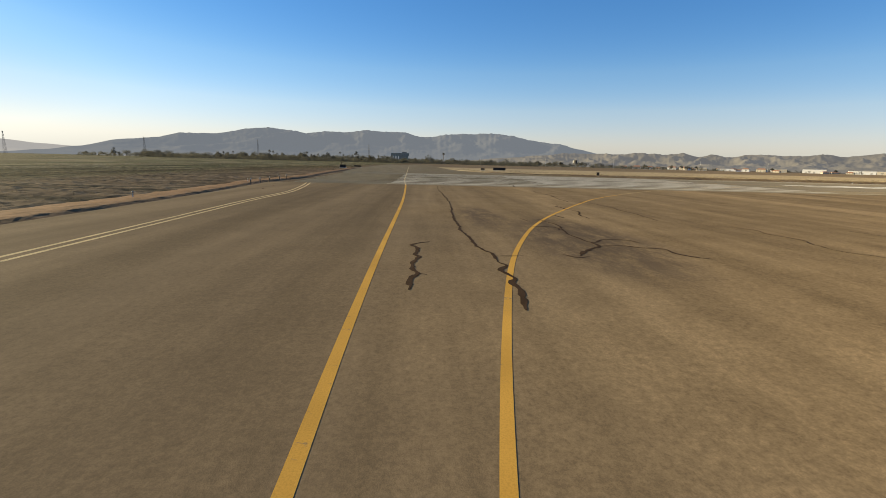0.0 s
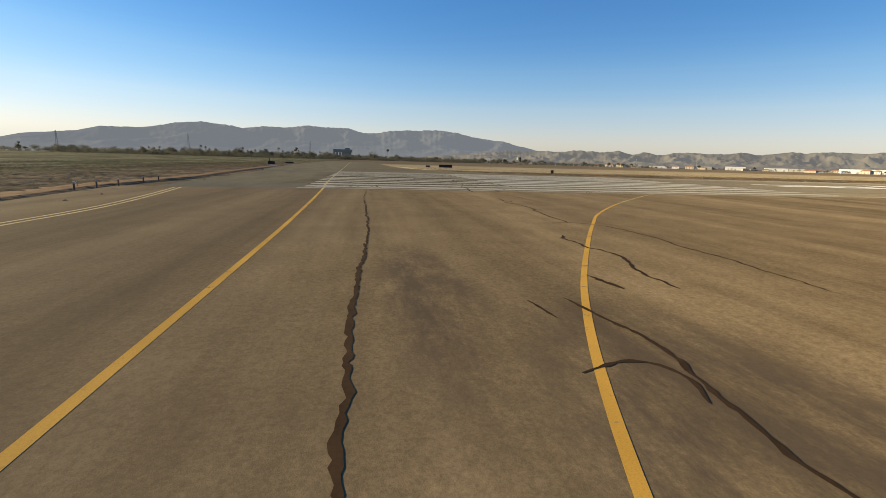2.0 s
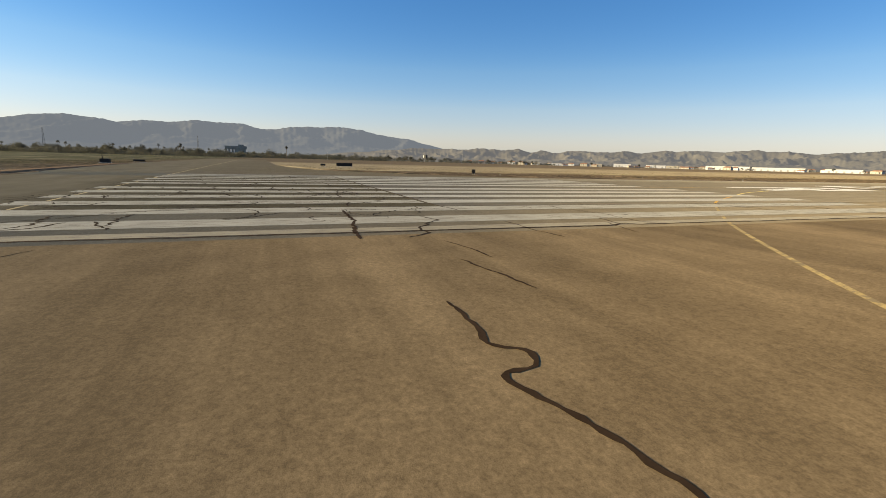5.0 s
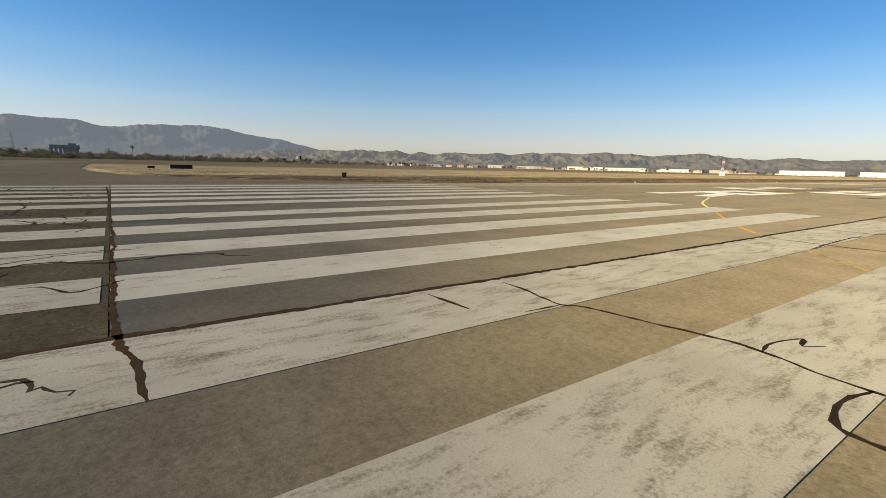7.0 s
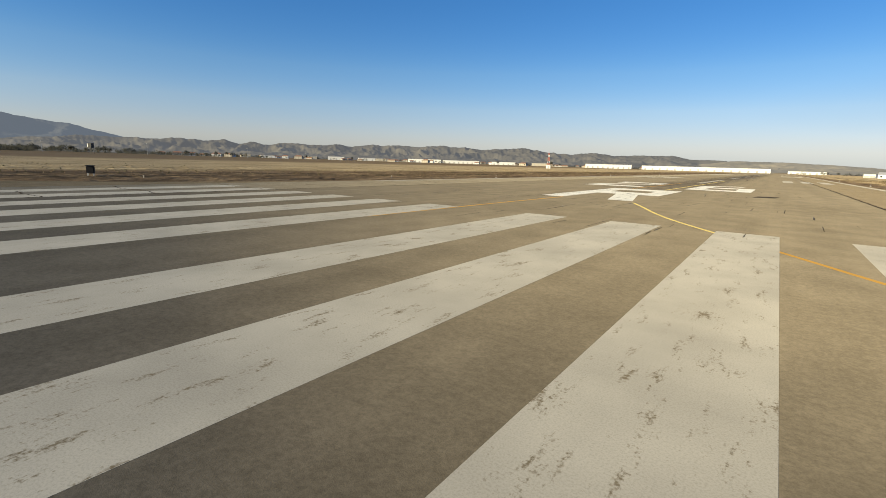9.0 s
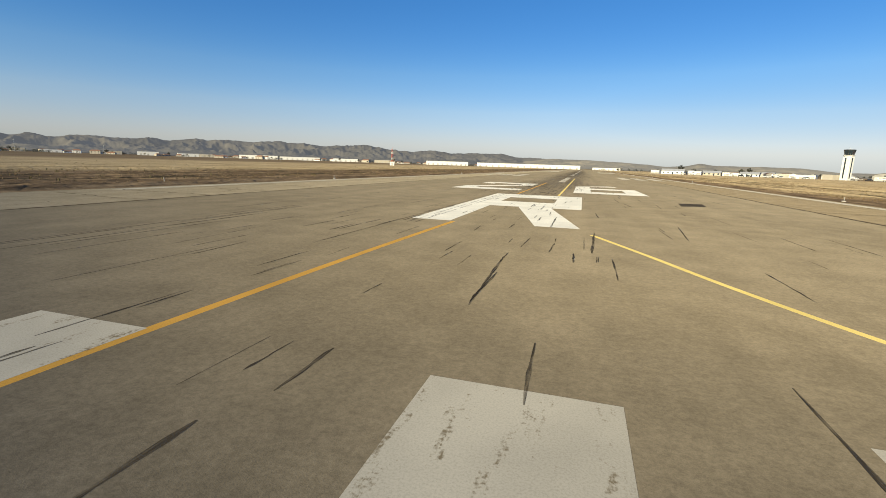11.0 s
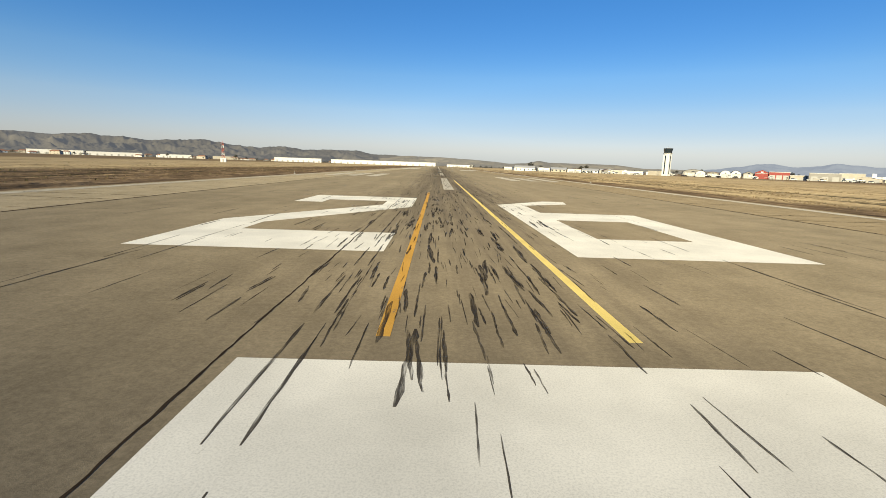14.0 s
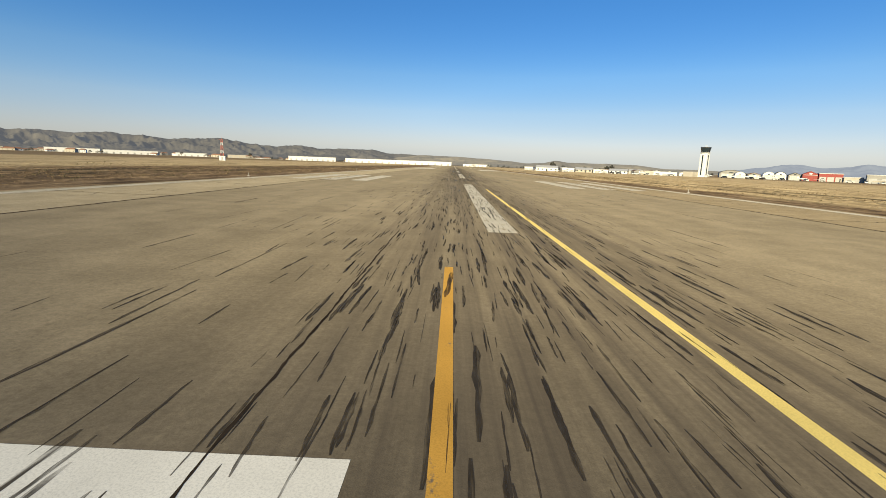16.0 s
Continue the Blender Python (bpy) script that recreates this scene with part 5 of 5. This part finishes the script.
for bearing, dist, turn, size in ((-30.5, 430, 40, 1), (-31.8, 425, 70, 1), (-34.0, 420, 20, 1), (-28.4, 430, 110, 1), (-26.4, 420, 60, 1), (-47.0, 408, 60, 2.2), (-36.4, 415, 80, 1), (-48.3, 424, 130, 1), (-50.2, 424, 100, 1), (-37.8, 425, 120, 1), (-32.9, 428, 75, 1), (-44.9, 412, 30, 1),
                                 (-22.0, 408, 60, 1), (-17.5, 410, 110, 1), (-13.6, 405, 80, 1)):
    x, y = polar(bearing, dist, -1.6, 51.7)
    light_aircraft(x, y, turn, size)


def roof_tank(x, y):
    t = tagged(empty("water_tower", pose(x, y, -0.07, 0, 0, 35)), "square dark water tower with a white side above trees", "water tower")
    part("tank", box(-2.3, 2.3, -2.3, 2.3, 6.5, 11.5), MAT_DARK, t)
    part("side_panel", box(-2.2, -1.1, -2.45, -2.3, 7.2, 11.2), MAT_WALL_WHITE, t, "white side panel")
    part("roof", box(-2.5, 2.5, -2.5, 2.5, 11.5, 11.7), MAT_ROOF_DARK, t)
    for sx in (-2.0, 2.0):
        for sy in (-2.0, 2.0):
            part("leg", box(sx - 0.2, sx + 0.2, sy - 0.2, sy + 0.2, 0, 6.5), MAT_DARK, t)


roof_tank(-648, 191)


def silo_frame(x, y):
    """A tall open works with a flat deck on columns."""
    t = tagged(empty("mill_structure", pose(x, y, -0.07, 0, 0, 92) @ Matrix.Diagonal((1.1, 1.0, 1.25, 1))), "dark flat-topped mill structure on tall columns", "industrial building")
    part("deck", box(-24, 22, -9, 9, 16, 22), MAT_MILL, t)
    for i in range(3):
        px = -22 + 7 * i
        part("column", box(px - 2.0, px + 2.0, -8, 8, 0, 16), MAT_MILL, t)
    part("body", box(-4, 20, -8, 8, 0, 16), MAT_MILL, t)
    part("head_house", box(4, 16, -6, 6, 22, 25), MAT_MILL, t)


silo_frame(-1266, -106)


def pylon(x, y, h):
    t = tagged(empty("power_pylon", pose(x, y, -0.07, 0, 0, 15)), "steel lattice power pylon", "pylon", "power pylons")
    b = bmesh.new()
    levels = 7
    for lev in range(levels):
        z0, z1 = h * lev / levels, h * (lev + 1) / levels
        r0, r1 = 3.2 * (1 - 0.82 * lev / levels), 3.2 * (1 - 0.82 * (lev + 1) / levels)
        c = ((1, 1), (1, -1), (-1, -1), (-1, 1))
        for k in range(4):
            (ax, ay), (bx, by) = c[k], c[(k + 1) % 4]
            add_tube(b, (ax * r0, ay * r0, z0), (ax * r1, ay * r1, z1), 0.22, 0.2, 4)
            add_tube(b, (ax * r0, ay * r0, z0), (bx * r1, by * r1, z1), 0.13, 0.13, 4)
    part("lattice_body", b, MAT_PYLON, t)
    for z in (0.72, 0.84, 0.96):
        b = bmesh.new()
        add_tube(b, (-5.5, 0, h * z), (5.5, 0, h * z), 0.22, 0.22, 4)
        part("cross_arm", b, MAT_PYLON, t)


for bearing, dist, h in ((119.9, 1500, 52), (109.0, 1500, 58), (96.5, 1700, 62), (130.5, 1700, 58)):
    x, y = polar(bearing, dist, 60, -43)
    pylon(x, y, h)
poles = ((67, 700), (58, 760), (52, 900), (83, 900), (75, 800))
for bearing, dist in poles:
    x, y = polar(bearing, dist, 40, -40)
    t = tagged(empty("utility_pole", pose(x, y, -0.07)), "slender grey utility pole", "pole", "utility poles")
    b = bmesh.new()
    add_tube(b, (0, 0, 0), (0, 0, 14), 0.2, 0.12, 6)
    part("shaft", b, MAT_STEEL, t)
    part("cross_arm", box(-1.2, 1.2, -0.1, 0.1, 13.2, 13.4), MAT_STEEL, t)


# ---------------------------------------------------------------- trees
def leaf_quads(bm, rng, centre, radius, count, size):
    for _ in range(count):
        d = Vector((rng.gauss(0, 1), rng.gauss(0, 1), rng.gauss(0, 0.8)))
        d = d.normalized() * radius * rng.uniform(0.45, 1.0)
        p = centre + d
        u = Vector((rng.gauss(0, 1), rng.gauss(0, 1), rng.gauss(0, 1))).normalized()
        v = u.orthogonal().normalized()
        s = size * rng.uniform(0.6, 1.3)
        bm.faces.new([bm.verts.new(p + u * s * a + v * s * b * 0.7) for a, b in ((-1, 0), (0, -1), (1, 0), (0, 1))])


def make_tree(seed, height, spread, label):
    rng = random.Random(seed)
    t = tagged(empty("tree"), label, "tree", "far trees")
    b = bmesh.new()
    tops = []
    z1 = height * 0.45
    add_tube(b, (0, 0, 0), (0, 0, z1), height * 0.035, height * 0.02, 7)
    for k in range(6):
        a = k * math.tau / 6 + rng.uniform(-0.4, 0.4)
        e = Vector((math.cos(a) * spread * rng.uniform(0.4, 0.8), math.sin(a) * spread * rng.uniform(0.4, 0.8), height * rng.uniform(0.55, 0.88)))
        add_tube(b, (0, 0, z1 * rng.uniform(0.6, 1.0)), e, height * 0.014, height * 0.005, 5)
        tops.append(e)
    tops.append(Vector((0, 0, height * 0.9)))
    part("trunk", b, MAT_BARK, t)
    b = bmesh.new()
    for e in tops:
        leaf_quads(b, rng, e, spread * 0.5, 60, height * 0.05)
    part("crown", b, MAT_LEAF, t)
    return t


def make_palm(seed, height):
    rng = random.Random(seed)
    t = tagged(empty("palm_tree"), "tall slender palm with a small crown", "palm tree", "far trees")
    b = bmesh.new()
    add_tube(b, (0, 0, 0), (0.2, 0, height), 0.35, 0.25, 6)
    part("trunk", b, MAT_BARK, t)
    b = bmesh.new()
    for k in range(18):
        a = rng.uniform(0, math.tau)
        tilt = rng.uniform(-0.9, 0.9)
        p = Vector((0.2, 0, height))
        d = Vector((math.cos(a) * math.cos(tilt), math.sin(a) * math.cos(tilt), math.sin(tilt)))
        side = d.cross(Vector((0, 0, 1))).normalized()
        q, r = p + d * 1.6, p + d * 2.8 - Vector((0, 0, 0.9))
        v = [bm_v for bm_v in (b.verts.new(p), b.verts.new(q + side * 0.5), b.verts.new(r), b.verts.new(q - side * 0.5))]
        b.faces.new(v)
    part("fronds", b, MAT_PALM, t)
    return t


def belt_height(bearing):
    """How tall the trees of the long belt stand, by bearing."""
    return profile([(56, 8.5), (61, 10.0), (74, 13.0), (90, 15.5), (100, 17.0), (117, 15.5), (126, 12.0)], bearing)


def place_trees():
    rng = random.Random(77)
    kinds = [make_tree(k, h, s, "dusty green tree in a distant row") for k, h, s in ((1, 8.5, 3.8), (2, 6.5, 3.4), (3, 11, 4.2), (4, 5, 3.2), (5, 7, 5.0))]
    palm = make_palm(9, 14)
    first = set()

    def put(ob, x, y, s):
        m = pose(x, y, -0.1, 0, 0, rng.uniform(0, 360))
        if ob not in first:
            first.add(ob)
            ob.matrix_world = m
            return
        c = copy_thing(ob, m)
        c.scale = (s, s, s * rng.uniform(0.85, 1.2))
    for k in range(250):
        bearing = rng.uniform(58, 124)
        if rng.random() < 0.35:
            bearing = rng.gauss(104, 8)
        x, y = polar(bearing, rng.uniform(1100, 1450), 40, -40)
        n = rng.randrange(5)
        put(kinds[n], x, y, belt_height(bearing) / (8.5, 6.5, 11, 5, 7)[n] * rng.uniform(0.55, 1.0))
    for k in range(24):
        x, y = polar(rng.gauss(103, 9), rng.uniform(1050, 1350), 40, -40)
        put(palm, x, y, rng.uniform(1.1, 1.6))
    for k in range(42):
        x, y = polar(rng.uniform(22, 66), rng.uniform(1150, 1700), 20, -20)
        put(rng.choice(kinds), x, y, rng.uniform(0.6, 1.1))
    for k in range(40):
        x, y = polar(rng.uniform(-50, -4), rng.uniform(750, 1300), 0, 30)
        put(rng.choice(kinds[:4]), x, y, rng.uniform(0.5, 0.9))
    for k in range(16):
        x, y = polar(rng.uniform(-19, -10.5), rng.uniform(475, 560), -1.6, 51.7)
        put(rng.choice(kinds[:4]), x, y, rng.uniform(0.4, 0.75))


place_trees()


def far_woods():
    """The rest of the tree belts, too small to pick apart."""
    rng = random.Random(78)
    bm = bmesh.new()
    def clump(x, y, h):
        leaf_quads(bm, rng, Vector((x, y, h * 0.55)), h * 0.45, 34, h * 0.085)
        leaf_quads(bm, rng, Vector((x + rng.uniform(-4, 4), y + rng.uniform(-4, 4), h * 0.3)), h * 0.4, 26, h * 0.085)
    for k in range(2700):
        bearing = rng.uniform(56, 126) if k % 2 else rng.uniform(76, 121)
        x, y = polar(bearing, rng.uniform(1080, 1480), 40, -40)
        if noise.noise(Vector((x * 0.012, y * 0.012, 3.0))) < (-0.32 if bearing > 76 else -0.1):
            continue
        clump(x, y, belt_height(bearing) * (0.3 + 0.65 * rng.random() ** 1.6))
    for k in range(620):
        x, y = polar(rng.uniform(8, 60), rng.uniform(1450, 1900), 20, -20)
        if noise.noise(Vector((x * 0.012, y * 0.012, 3.0))) > -0.15:
            clump(x, y, 3.5 + 6 * rng.random() ** 2)
    for k in range(150):
        x, y = polar(rng.uniform(-50, -2), rng.uniform(1000, 1500), 0, 30)
        clump(x, y, 3.5 + 5 * rng.random() ** 2)
    tagged(finish("far_woods", bm, MAT_LEAF), "belt of dusty green trees and scrub", "trees", kind="stuff")


far_woods()


# ---------------------------------------------------------------- dirt edges, tufts
def berm(points, width, height, seed, label, step=False):
    path = smooth_path(points, 0.25 if step else 0.5)
    n = 25 if step else 9
    verts, faces = [], []
    for i, c in enumerate(path):
        d = path[min(i + 1, len(path) - 1)] - path[max(i - 1, 0)]
        side = Vector((-d.y, d.x, 0)).normalized()
        for j in range(n):
            t = j / (n - 1)
            p = c + side * width * (t - 0.5)
            k = noise.noise(Vector((p.x * 0.12, p.y * 0.12, seed))) * 0.4 + noise.noise(Vector((p.x * 1.3, p.y * 1.3, seed))) * 0.25 + noise.noise(Vector((p.x * 4, p.y * 4, seed))) * 0.12
            if step:
                k *= 0.4
            rise = math.sin(math.pi * t) if not step else (min(1.0, t * 4.5) if t < 0.5 else 1.0 - (t - 0.5) * 0.9)
            z = height * rise * (0.85 + k) - 0.09 + 0.03 * k * rise
            verts.append((p.x + k * 0.45, p.y + k * 0.45, z))
    for i in range(len(path) - 1):
        for j in range(n - 1):
            a = i * n + j
            faces.append((a, a + n, a + n + 1, a + 1))
    me = bpy.data.meshes.new("dirt_bank")
    me.from_pydata(verts, [], faces)
    me.materials.append(MAT_BERM if step else MAT_GROUND)
    setting(new("dirt_bank", me), label, "dirt bank")


berm([(170, -52.8), (100, -54.1), (60, -55.2), (53, -55.8), (45, -56.1), (35.5, -56.7), (25, -58.0), (16, -57.9), (8, -57.8), (-10, -59.4), (-40, -61.2), (-78, -64)], 3.0, 0.2, 1.0, "low crumbling dirt bank beside the taxiway", True)
berm([(-98, -32), (-74, -29.5), (-54, -25.5), (-40, -16.5), (-33, -8.5), (-29, 0), (-26.5, 12), (-26.5, 60)], 3.0, 0.25, 3.0, "rough dirt edge beside the pavement")
berm([(82, -23.5), (66, -21.5), (56, -17.5), (47.5, -11), (40.5, -2.5), (34.5, 8), (29, 20), (27, 34)], 3.0, 0.25, 4.0, "rough dirt edge beside the pavement")


def dirt_pile(x, y, w, d, h, turn, seed):
    """A heap of loose clods."""
    rng = random.Random(seed)
    nu, nv = 22, 9
    verts, faces = [(0, 0, h)], []
    for j in range(1, nv + 1):
        r = j / nv
        for i in range(nu):
            a = i * math.tau / nu
            k = noise.noise(Vector((math.cos(a) * r * 2.5, math.sin(a) * r * 2.5, seed))) + 0.5 * noise.noise(Vector((math.cos(a) * r * 7, math.sin(a) * r * 7, seed)))
            grow = 1 + 0.22 * noise.noise(Vector((math.cos(a) * 1.5, math.sin(a) * 1.5, seed + 4)))
            verts.append((w / 2 * r * grow * math.cos(a), d / 2 * r * grow * math.sin(a), h * (math.cos(math.pi * r / 2) ** 1.2 * (1 + 0.5 * k)) - 0.06 * r + rng.uniform(-0.03, 0.03) * h))
    for i in range(nu):
        faces.append((0, 1 + i, 1 + (i + 1) % nu))
        for j in range(nv - 1):
            a, b = 1 + j * nu + i, 1 + j * nu + (i + 1) % nu
            faces.append((a, a + nu, b + nu, b))
    me = bpy.data.meshes.new("dirt_pile")
    me.from_pydata(verts, [], faces)
    me.materials.append(MAT_BERM)
    ob = new("dirt_pile", me)
    ob.matrix_world = pose(x, y, -0.05, 0, 0, turn)
    tagged(ob, "low heap of loose brown dirt beside the pavement", "dirt pile", "dirt piles")


# heaps by the fillet, and clods spilt on the pavement
for k, (px, py, w, d, h) in enumerate(((34.0, -53.6, 0.9, 0.5, 0.07), (30.5, -54.0, 1.2, 0.5, 0.08), (22.0, -54.2, 1.0, 0.5, 0.07), (14.0, -54.6, 1.4, 0.6, 0.08), (27.0, -54.9, 0.8, 0.5, 0.06), (5.0, -55.2, 1.6, 0.6, 0.08))):
    dirt_pile(px, py, w, d, h, 2 + 7 * math.sin(k * 2.3), 31 + k)
for k, (px, py, w, d, h) in enumerate(((43.6, -11.6, 6, 2.9, 0.28), (46.8, -14.8, 5, 2.4, 0.22), (34.6, 3.0, 5.4, 2.4, 0.22))):
    dirt_pile(px, py, w, d, h, 50, 51 + k)


def rough_verge(name, x0, x1, y0, y1, step, relief, seed, inside, label, lift=0.05):
    """Clodded, rutted ground: a fine sheet a little above the ground, sinking into it at its rim."""
    nx, ny = int((x1 - x0) / step) + 1, int((y1 - y0) / step) + 1
    verts, faces, keep = [], [], {}
    for i in range(nx):
        for j in range(ny):
            x, y = x0 + i * step, y0 + j * step
            d = min(inside(x, y), (x - x0) if x0 < 0 or y1 < 0 else x1 - x, x1 - x if x0 < 0 else 99, y1 - y, y - y0)
            if d <= -step:
                continue
            rim = max(0.0, min(1.0, d / (1.0 if y1 < 0 else 2.5)))
            u, v = (y, x) if y1 < 0 else (x, y)
            a = noise.noise(Vector((u * 0.07, v * 0.03, seed))) + 0.7 * noise.noise(Vector((u * 0.6, v * 0.12, seed)))
            b = noise.noise(Vector((x * 1.3, y * 1.1, seed + 5))) + 0.6 * noise.noise(Vector((x * 2.9, y * 2.7, seed)))
            z = -0.11 + rim * (lift + relief * ((0.25 * a + 0.8 * b) if y1 < 0 else (0.55 * max(-0.4, a) + 0.5 * b)))
            keep[(i, j)] = len(verts)
            verts.append((x, y, z))
    for (i, j), a in keep.items():
        q = [keep.get((i + 1, j)), keep.get((i + 1, j + 1)), keep.get((i, j + 1))]
        if None not in q:
            faces.append((a, *q))
    me = bpy.data.meshes.new(name)
    me.from_pydata(verts, [], faces)
    me.materials.append(MAT_GROUND)
    setting(new(name, me), label, "ground")


def south_edge(x, y):
    lim = -24.6 if y > 10 else (-26.5 + (y + 3) * 0.16 if y > -3 else (-30 + (y + 10.5) * 0.8 if y > -18 else -37 + (y + 18) * 1.6))
    return lim - x


def north_edge(x, y):
    lim = 24.6 if y > 34 else 24.6 + (34 - y) * 0.47
    return x - lim


rough_verge("rough_verge", -75, -24, -26, 190, 0.45, 0.22, 2.0, south_edge, "clodded brown dirt and straw beside the runway")
rough_verge("rough_verge", 24, 75, 0, 190, 0.45, 0.18, 6.0, north_edge, "clodded brown dirt and straw beside the runway")
rough_verge("rough_verge", -60, 90, -110, -56.0, 0.4, 0.12, 9.0, lambda x, y: -56.6 - max(0.0, 40 - x) * 0.012 - max(0.0, -x) * 0.07 - y, "rutted fallow field of dirt and weeds", 0.15)


def tufts(name, count, spots, size, mat, label, seed):
    """Many small clumps of dry blades."""
    rng = random.Random(seed)
    verts, faces = [], []
    for _ in range(count):
        x, y = spots(rng)
        s = size * rng.uniform(0.5, 1.5)
        for _ in range(7):
            a = rng.uniform(0, math.tau)
            lean = rng.uniform(0.2, 0.9) * s
            bx, by = x + rng.gauss(0, 0.35) * s, y + rng.gauss(0, 0.35) * s
            w = 0.14 * s
            i = len(verts)
            verts += [(bx - w * math.sin(a), by + w * math.cos(a), -0.09), (bx + w * math.sin(a), by - w * math.cos(a), -0.09),
                      (bx + lean * math.cos(a), by + lean * math.sin(a), s * rng.uniform(0.5, 1.0))]
            faces.append((i, i + 1, i + 2))
    me = bpy.data.meshes.new(name)
    me.from_pydata(verts, [], faces)
    me.materials.append(mat)
    tagged(new(name, me), label, "grass", kind="stuff")


def south_side(rng):
    y = rng.uniform(-28, 190)
    lo = -44 - max(0, -y) * 0.4 if y < 14 else -28
    return (lo - abs(rng.gauss(0, 26)), y)


def north_side(rng):
    y = rng.uniform(2, 230)
    lo = 27.5 if y > 28 else 40
    return (lo + abs(rng.gauss(0, 24)), y)


def field_side(rng):
    x = rng.uniform(-120, 130)
    return (x, -59.5 - max(0, -x) * 0.06 - abs(rng.gauss(0, 26)))


tufts("dry_grass", 5000, field_side, 0.09, MAT_STRAW, "dry straw-coloured grass clumps on a fallow field", 14)
tufts("dry_grass", 2600, south_side, 0.065, MAT_STRAW, "dry straw-coloured grass clumps", 1)
tufts("dry_grass", 2600, north_side, 0.065, MAT_STRAW, "dry straw-coloured grass clumps", 2)
tufts("weeds", 900, field_side, 0.13, MAT_WEED, "dark low scrub clumps on a fallow field", 8)
tufts("weeds", 6500, field_side, 0.1, MAT_WEED, "low dull green weeds on a fallow field", 3)
tufts("weeds", 900, south_side, 0.15, MAT_WEED, "low dull green weeds", 4)
tufts("weeds", 1200, north_side, 0.08, MAT_WEED, "low dull green weeds", 6)


def scrub_patch(side, reach, y1):
    """Spots that gather in patches along one side of the runway."""
    def spot(rng):
        while True:
            x, y = side * (28 + abs(rng.gauss(0, reach))), rng.uniform(20, y1)
            if noise.noise(Vector((x * 0.16, y * 0.07, 2.0))) > 0.12:
                return x, y
    return spot


tufts("weeds", 4200, scrub_patch(1, 22, 230), 0.09, MAT_SCRUB, "dark dry patches of scrub beside the runway", 12)
tufts("weeds", 2400, scrub_patch(-1, 16, 210), 0.09, MAT_SCRUB, "dark dry patches of scrub beside the runway", 13)
